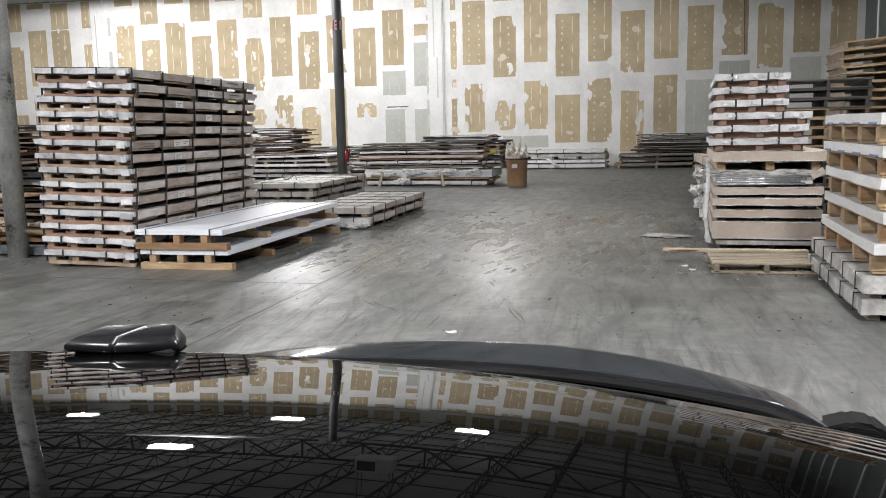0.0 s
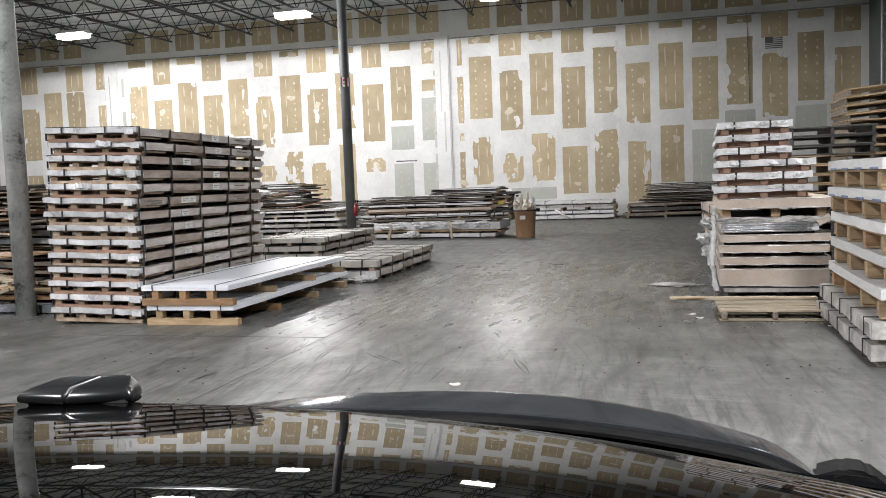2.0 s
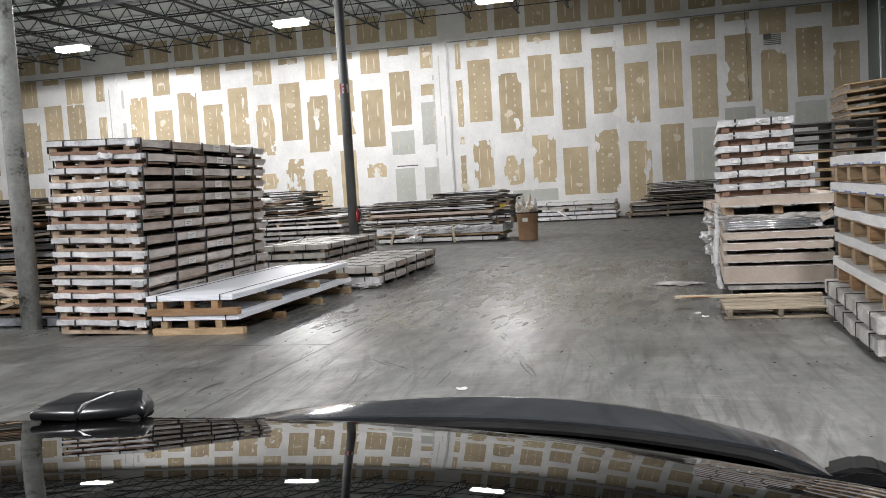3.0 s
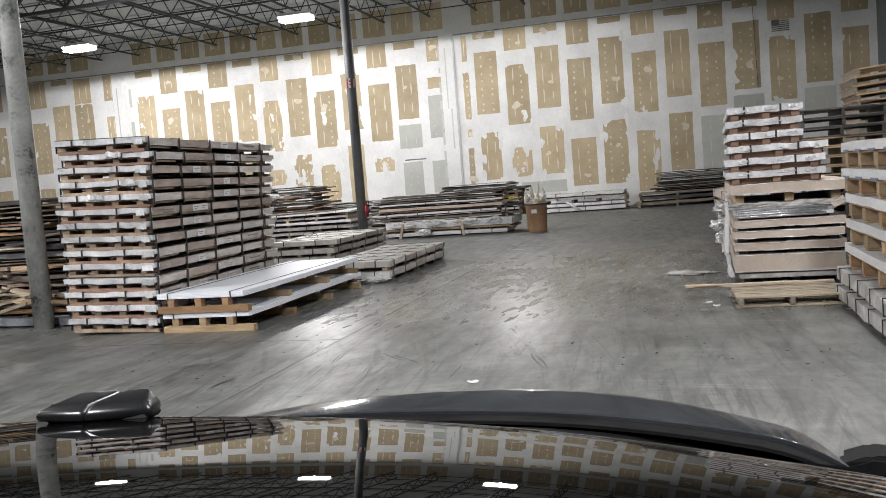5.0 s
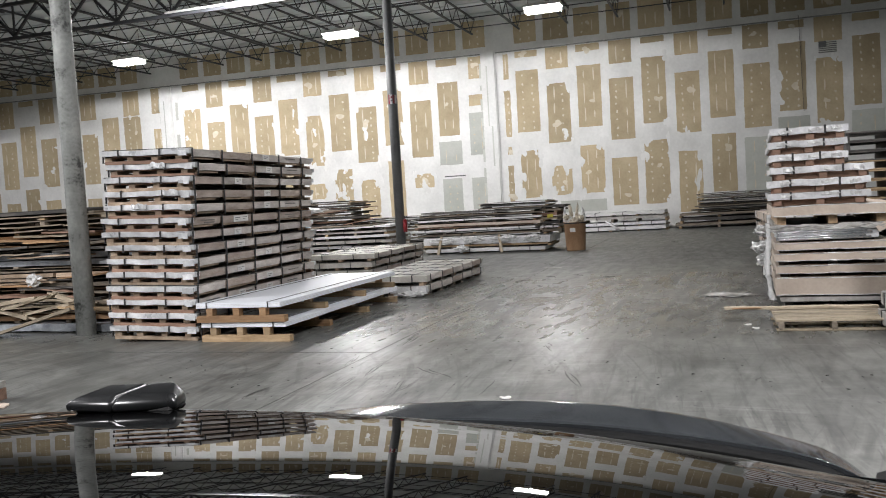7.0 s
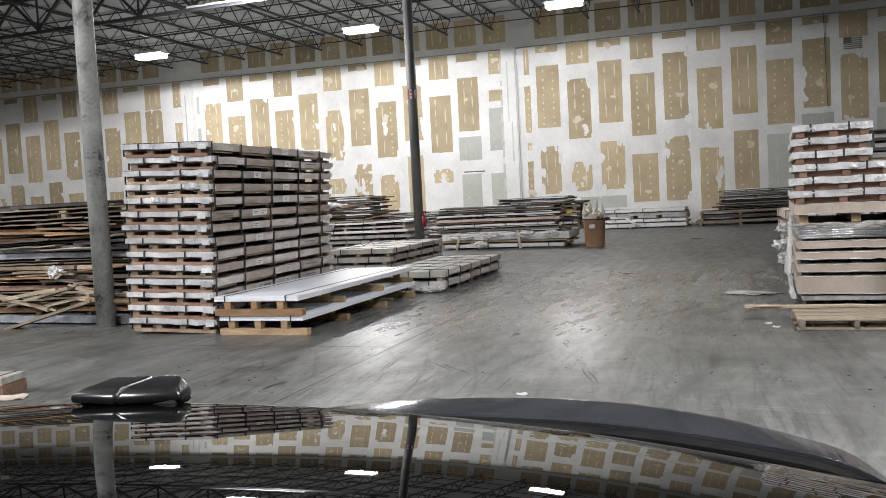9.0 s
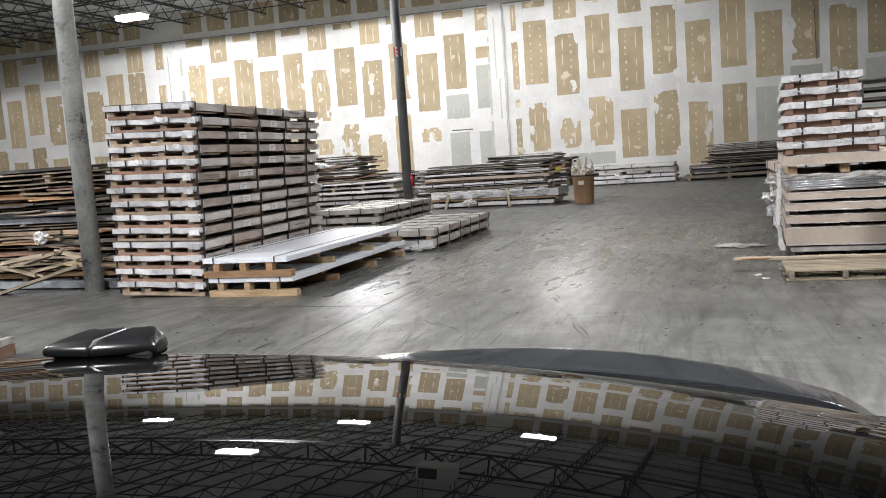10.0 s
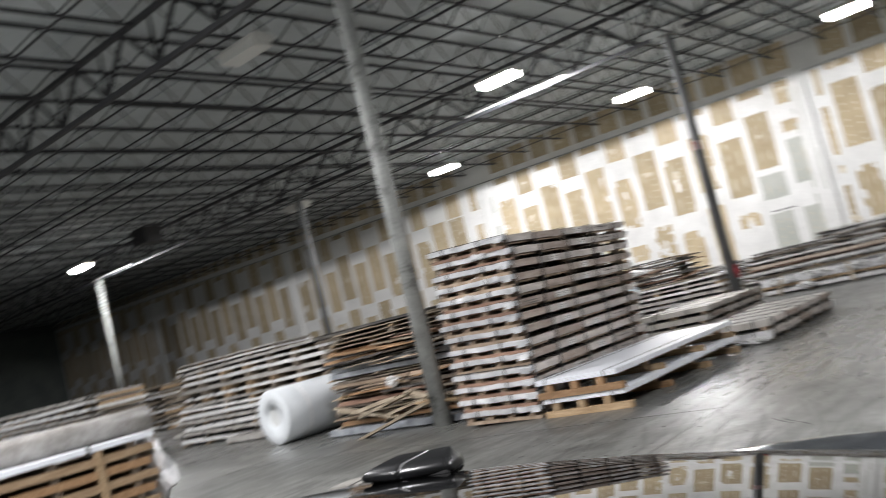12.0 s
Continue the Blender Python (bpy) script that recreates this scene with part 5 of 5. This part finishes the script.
piece("sheet", near, "white", (1.24, 3.25, 0.06), (0, 0, 0.98), wob=0.004, cuts=8, seed=1, label="white sheet on top")
piece("post", near, "wood", (0.03, 0.1, 0.94), (0.615, 0.9, 0.47))
piece("strap", near, "strap", (0.012, 0.03, 0.12), (0.628, 0.8, 0.97), ch=0)
part("film", crumple(0.78, 0.16, 0.62, 15), "wrap", near, "white film bunched at the end", pose(0.12, 1.70, 0.5))
ob = thing("carpet_tube", "long grey wrapped roll lying on the timber stack", "roll", pose(-10.0, 4.1, 1.16))
bm = bmesh.new()
add_tube(bm, (0, -1.9, 0), (0.05, 1.75, 0), 0.15, 24)
part("cover", bm, "grey_wrap", ob)
small = thing("timber_stub", "low strapped bundle of brown timber on the slab", "bundle", pose(-6.18, 5.66, 0, 0, 0, 8))
piece("timber", small, "red_wood", (0.36, 0.3, 0.10), (0, 0, 0.05), wob=0.006, cuts=6, seed=2)
piece("cover", small, "grey_wrap", (0.37, 0.31, 0.06), (-0.01, 0, 0.13), wob=0.008, cuts=6, seed=3)
piece("strap", small, "strap", (0.02, 0.325, 0.165), (0.08, 0, 0.083), ch=0)
ob = thing("paper_scrap", "torn tan paper lying beside the timber bundle", "litter", pose(-5.84, 5.5, 0.002, 0, 0, 30))
piece("scrap", ob, "card", (0.22, 0.14, 0.014), (0, 0, 0.01), ch=0, wob=0.006, cuts=5, seed=2)

# ---- marks and litter on the slab ----
r = random.Random(3)
LITTER = [  # x, y, length, width, turn, material
    (-1.57, 6.14, 0.075, 0.05, 35, "tag"), (0.25, 9.55, 0.06, 0.045, 30, "tag"), (0.32, 9.3, 0.07, 0.03, -10, "tag"), (1.55, 8.85, 0.1, 0.05, 25, "tag"),
    (-3.3, 17.2, 0.35, 0.12, 12, "grey_wrap"), (-3.0, 15.4, 0.16, 0.05, -20, "strap"), (-1.9, 15.1, 0.2, 0.07, 30, "strap"), (-1.2, 24.5, 0.3, 0.09, 15, "strap"),
]
for x, y, ln, w, turn, mat in LITTER:
    ob = thing("paper_scrap" if mat == "tag" else "rubbish_scrap", "small torn white paper scrap on the slab" if mat == "tag" else "flattened dark strip of rubbish on the slab", "litter", pose(x, y, 0.001, 0, 0, turn), "floor litter")
    piece("scrap", ob, mat, (ln, w, 0.008), (0, 0, 0.006), (0, 2, 0), ch=0, wob=0.004, cuts=4, seed=int(ln * 100) % 5)
ob = thing("film_scrap", "flat torn sheet of clear film on the slab", "litter", pose(0.08, 12.15, 0.012, 0, 0, -8))
part("film", crumple(0.42, 0.26, 0.014, 5), "dusty_film", ob)
bm = bmesh.new()
for _ in range(420):
    x, y = r.uniform(-5.5, 1.5), r.triangular(3.0, 21.0, 7.0)
    sz = r.triangular(0.003, 0.016, 0.005)
    add_box(bm, (x, y, sz * 0.2), (sz * r.uniform(0.8, 2.2), sz, sz * 0.4), rz=r.uniform(0, 3))
ob = tagged(new("floor_grit", finish("floor_grit", bm, "scuff")), "small dark chips and splinters scattered over the slab", "debris", "", "stuff")
SCUFFS = [  # from x, y to x, y, width
    (-3.77, 5.9, -3.70, 6.45, 0.03), (-4.2, 6.69, -4.1, 7.05, 0.02), (-2.69, 7.3, -2.2, 6.8, 0.045), (-2.99, 6.6, -3.1, 7.5, 0.02), (-2.5, 6.1, -2.62, 6.75, 0.02),
    (-3.06, 6.1, -3.12, 6.9, 0.016), (-3.5, 10.6, -3.56, 11.7, 0.03), (-1.74, 8.5, -1.55, 8.0, 0.03), (-1.79, 6.1, -1.82, 6.9, 0.014), (0.22, 6.8, 0.27, 6.95, 0.02),
    (0.98, 6.25, 1.03, 6.05, 0.03), (-3.1, 14.4, -2.7, 13.4, 0.06), (-3.8, 18.8, -3.3, 17.5, 0.08), (-2.55, 6.0, -2.47, 6.7, 0.016), (-3.23, 8.3, -3.28, 9.0, 0.02),
    (-4.6, 6.75, -4.28, 6.98, 0.02), (-1.3, 7.2, -1.05, 6.5, 0.03), (-3.4, 7.1, -3.55, 8.1, 0.016), (-2.3, 8.4, -2.35, 9.3, 0.02), (-2.75, 15.9, -2.2, 15.2, 0.05),
]
for x0, y0, x1, y1, wd in SCUFFS:
    ln = math.hypot(x1 - x0, y1 - y0)
    ob = thing("floor_scuff", "dark dragged scrape mark on the slab", "mark", pose((x0 + x1) / 2, (y0 + y1) / 2, 0.0015, 0, 0, math.degrees(math.atan2(y1 - y0, x1 - x0))), "floor scrapes", "structure")
    bm = bmesh.new()
    for q in range(3):  # broken, tapering strokes side by side
        a0, a1 = sorted((r.uniform(-0.5, 0.1), r.uniform(-0.1, 0.5)))
        prev, bend, off = None, r.uniform(-0.03, 0.03), (q - 1) * wd * 0.5
        for i in range(11):
            u = ln * (a0 + (a1 - a0) * i / 10)
            hw = 0.001 + wd * 0.28 * math.sin(math.pi * i / 10) * r.uniform(0.5, 1.1)
            cv = off + bend * math.sin(i * 0.31) + r.uniform(-0.002, 0.002)
            pair = (bm.verts.new((u, cv - hw, 0.002 + 0.0008 * q)), bm.verts.new((u, cv + hw, 0.002 + 0.0008 * q)))
            if prev:
                bm.faces.new((prev[0], pair[0], pair[1], prev[1]))
            prev = pair
    part("mark", bm, "scuff", ob)
for x0, y0, x1, y1 in ((-3.41, -10, -3.41, 30), (-3.41, 8.0, -30, 8.0), (-3.41, 15.6, -30, 15.6), (-11.0, -10, -11.0, 30)):
    bm = bmesh.new()
    add_box(bm, ((x0 + x1) / 2, (y0 + y1) / 2, 0.0012), (abs(x1 - x0) + 0.008, abs(y1 - y0) + 0.008, 0.002))
    solid("slab_joint", bm, "joint", "thin dark saw-cut joint in the slab", "joint")

# ---- the black car under the camera, nose towards the party wall ----
car = thing("car", "glossy black car with a satin dark bonnet, parked on the slab", "car", pose(-0.42, 0.96, 0, 0, 0, -5))
ROOF_Z = 1.25


def roof_height(u, v):
    """Crowned across, falling more to the passenger side; the front edge rolls over."""
    d = -v
    k = max(d, 0.0)
    rise = 0.123 * d - 0.05 * k ** 2 - 0.083 * k ** 3 if d < 0.5 else 0.0386 + 0.0105 * (d - 0.5) - 0.01 * (d - 0.5) ** 2
    w = u - 0.08
    roll = 0.012 + 0.15 * min(1.0, max(0.0, (u + 0.3) / 0.8))
    return ROOF_Z + 0.0035 + rise - 0.0825 * w * w - 0.030 * w * math.sqrt(w * w + 0.02) - 0.6 * max(0.0, abs(u) - 0.6) ** 2 - 0.3 * max(0.0, roll - d) ** 2


def sheet_surface(fn, us, vs, thick):
    """A thick curved panel over a grid: fn(u, v) gives the point; the under side lies thick below."""
    bm = bmesh.new()
    top = [[bm.verts.new(fn(u, v)) for u in us] for v in vs]
    low = [[bm.verts.new(Vector(fn(u, v)) - Vector((0, 0, thick))) for u in us] for v in vs]
    for g, rev in ((top, False), (low, True)):
        for j in range(len(vs) - 1):
            for i in range(len(us) - 1):
                q = [g[j][i], g[j][i + 1], g[j + 1][i + 1], g[j + 1][i]]
                bm.faces.new(q[::-1] if rev else q).smooth = True
    edge = [(0, i) for i in range(len(us))] + [(j, len(us) - 1) for j in range(1, len(vs))] + [(len(vs) - 1, i) for i in range(len(us) - 2, -1, -1)] + [(j, 0) for j in range(len(vs) - 2, 0, -1)]
    for a, b in zip(edge, edge[1:] + edge[:1]):
        bm.faces.new((top[a[0]][a[1]], low[a[0]][a[1]], low[b[0]][b[1]], top[b[0]][b[1]]))
    return bm


def span(a, b, n):
    return [a + (b - a) * i / n for i in range(n + 1)]


def roof_point(u, v):
    v2 = v - 0.05 * u * u * (1 + v / 2.2)
    return (u, v2, roof_height(u, v))


part("roof", sheet_surface(roof_point, span(-0.66, 0.72, 60), span(-2.2, -0.6, 20)[:-1] + span(-0.6, -0.1, 40)[:-1] + span(-0.1, 0.0, 20), 0.02), "gloss", car, "glossy black curved roof")
part("header", sheet_surface(lambda u, v: (u, v - 0.05 * u * u, roof_height(u, 0) - 0.010 - 0.42 * v), span(-0.66, 0.72, 30), span(0.002, 0.10, 4), 0.012), "rubber", car, "black windscreen header")


def hood_point(u, v):
    """The bonnet: a raised lip facing back, crowned across, then falling away to the nose; its ends roll down."""
    k = min(1.0, max(0.0, (v - 0.94) / 0.18))
    w = u + 0.06
    sweep = (0.24 if w < 0 else 0.36) * w * w  # the ends lie further back
    crown = (0.024 + 0.048 * k if w < 0 else 0.055 + 0.05 * k) * w * w + 3.0 * max(0.0, u - 0.525) ** 2 * (0.5 + 0.5 * k)
    t = max(0.0, 1.12 - v)
    z = 0.996 - (0.065 - (0.065 if w < 0 else 0.125) * min(1.0, abs(w) / 0.55) ** 2) * t - 0.35 * t * t
    if v > 1.12:
        z -= 4.5 * (v - 1.12) ** 1.45
    return (u, v - 0.05 * u * u - sweep, z - crown)


part("bonnet", sheet_surface(hood_point, span(-0.9, 0.645, 60), span(0.975, 1.5, 40), 0.012), "satin", car, "satin dark grey crowned bonnet")
# black strip added along the lip, whose dark shade is put into its colour
part("bonnet_seal", sheet_surface(lambda u, v: tuple(Vector(hood_point(u, 0.975)) - Vector((0, 0.001 + v, 0.008 + 0.45 * v))), span(-0.88, 0.64, 40), span(0.0, 0.02, 2), 0.008), "rubber", car, "black strip added for the bonnet's dark shaded lip")
part("cowl", sheet_surface(lambda u, v: (u, v - 0.05 * u * u, 0.955 - 0.155 * (u + 0.05) ** 2), span(-0.8, 0.62, 30), span(0.56, 0.935, 4), 0.02), "rubber", car, "black cowl below the windscreen")
part("windscreen", sheet_surface(lambda u, v: (u, v - 0.07 * u * u, 1.20 - 0.40 * (v - 0.1) - 0.03 * u * u), span(-0.62, 0.66, 24), span(0.1, 0.56, 8), 0.006), "glass", car, "dark tinted windscreen")
# body sides, nose and tail, closed down to the sills
bm = bmesh.new()
prof = [(-3.0, 0.95), (-2.75, 1.02), (-2.2, 1.06), (0.3, 0.98), (0.75, 0.93), (1.2, 0.86), (1.62, 0.70), (1.78, 0.45), (1.74, 0.22), (-3.05, 0.22), (-3.12, 0.55)]
ringl = []
for sx in (-0.92, -0.84, -0.74, 0.80, 0.90, 0.98):
    edge = abs(sx - 0.03) > 0.85
    ringl.append([bm.verts.new((sx, y * (0.985 if edge else 1.0), z - (0.09 if edge and z > 0.5 else 0.05 if z > 0.6 else 0))) for y, z in prof])
for a, b in zip(ringl, ringl[1:]):
    for i in range(len(prof)):
        bm.faces.new((a[i], a[(i + 1) % len(prof)], b[(i + 1) % len(prof)], b[i])).smooth = True
bm.faces.new(ringl[0])
bm.faces.new(ringl[-1][::-1])
part("body", bm, "gloss", car, "glossy black body")
for sx in (-0.70, 0.76):
    part("side_glass", sheet_surface(lambda u, v, s=sx: (s + (0.10 if s < 0 else -0.10) * u, v, 0.93 + 0.26 * u), span(0, 1, 6), span(-2.3, 0.1, 12), 0.006), "glass", car, "dark side glass")
part("rear_window", sheet_surface(lambda u, v: (u, v, 1.22 + 0.38 * (v + 2.25)), span(-0.6, 0.66, 12), span(-2.75, -2.22, 6), 0.006), "glass", car, "dark rear window")
for sx in (-0.86, 0.92):
    for y in (1.0, -2.1):
        wheel = thing("wheel", "black tyre on a dark rim", "wheel", pose(sx, y, 0.33))
        wheel.parent = car
        del wheel["category"]
        bm = bmesh.new()
        add_tube(bm, (-0.1, 0, 0), (0.1, 0, 0), 0.33, 32)
        part("tyre", bm, "rubber", wheel)
        bm = bmesh.new()
        add_tube(bm, (-0.105, 0, 0), (0.105, 0, 0), 0.21, 24)
        for k in range(5):
            a = 2 * math.pi * k / 5
            add_bar(bm, (0.11 if sx > 0 else -0.11, 0, 0), (0.11 if sx > 0 else -0.11, 0.2 * math.cos(a), 0.2 * math.sin(a)), 0.04)
        part("rim", bm, "trim", wheel)
# fender wedge beside the bonnet and the pod on the roof's front edge
bm = bmesh.new()
a = [bm.verts.new(p) for p in ((0.640, 1.12, 0.832), (0.71, 1.13, 0.853), (0.765, 1.13, 0.849), (0.84, 1.13, 0.790), (0.66, 1.12, 0.74))]
b = [bm.verts.new(v.co + Vector((0.02, 0.28, -0.06))) for v in a]
bm.faces.new(a), bm.faces.new(b[::-1])
for i in range(5):
    bm.faces.new((a[i], b[i], b[(i + 1) % 5], a[(i + 1) % 5]))
bmesh.ops.bevel(bm, geom=list(bm.edges), offset=0.012, segments=2, affect="EDGES")
part("wing_corner", bm, "rubber", car, "matt black wing corner")

POD = pose(-0.352, -0.045, roof_height(-0.352, -0.045) - 0.001, 0, 0, 0)
pod = part("roof_pod", box_mesh("rubber", (0.15, 0.045, 0.010), 0.004), "rubber", car, "black two-faced pod clamped on the roof edge", POD @ pose(0.002, 0.036, 0.0, 0, 0, 10))


def pod_half(base, top):
    """A tapering shell over four base corners, with rounded shoulders."""
    bm = bmesh.new()
    lv = [[bm.verts.new(p) for p in ring] for ring in ([(a[0], a[1], 0.0) for a in base], [(a[0], a[1], 0.013) for a in base], top)]
    for a, b in zip(lv, lv[1:]):
        for i in range(4):
            bm.faces.new((a[i], a[(i + 1) % 4], b[(i + 1) % 4], b[i]))
    bm.faces.new(lv[0][::-1]), bm.faces.new(lv[2])
    bmesh.ops.bevel(bm, geom=list(bm.edges), offset=0.0045, segments=4, affect="EDGES", profile=0.5)
    for fc in bm.faces:
        fc.smooth = True
    return bm


back = (POD @ pose(0.002, 0.036, 0.0, 0, 0, 10)).inverted() @ POD
part("pod_shell", pod_half(((-0.080, -0.004), (-0.0006, 0.0), (0.0224, 0.062), (-0.058, 0.055)),
                           ((-0.064, 0.010, 0.020), (-0.006, 0.014, 0.023), (0.020, 0.056, 0.032), (-0.044, 0.049, 0.029))), "pod", pod, "", back)
part("pod_shell", pod_half(((0.0006, 0.0), (0.084, 0.035), (0.066, 0.078), (0.0236, 0.062)),
                           ((0.006, 0.013, 0.023), (0.070, 0.041, 0.022), (0.054, 0.069, 0.032), (0.026, 0.056, 0.032))), "pod", pod, "", back)
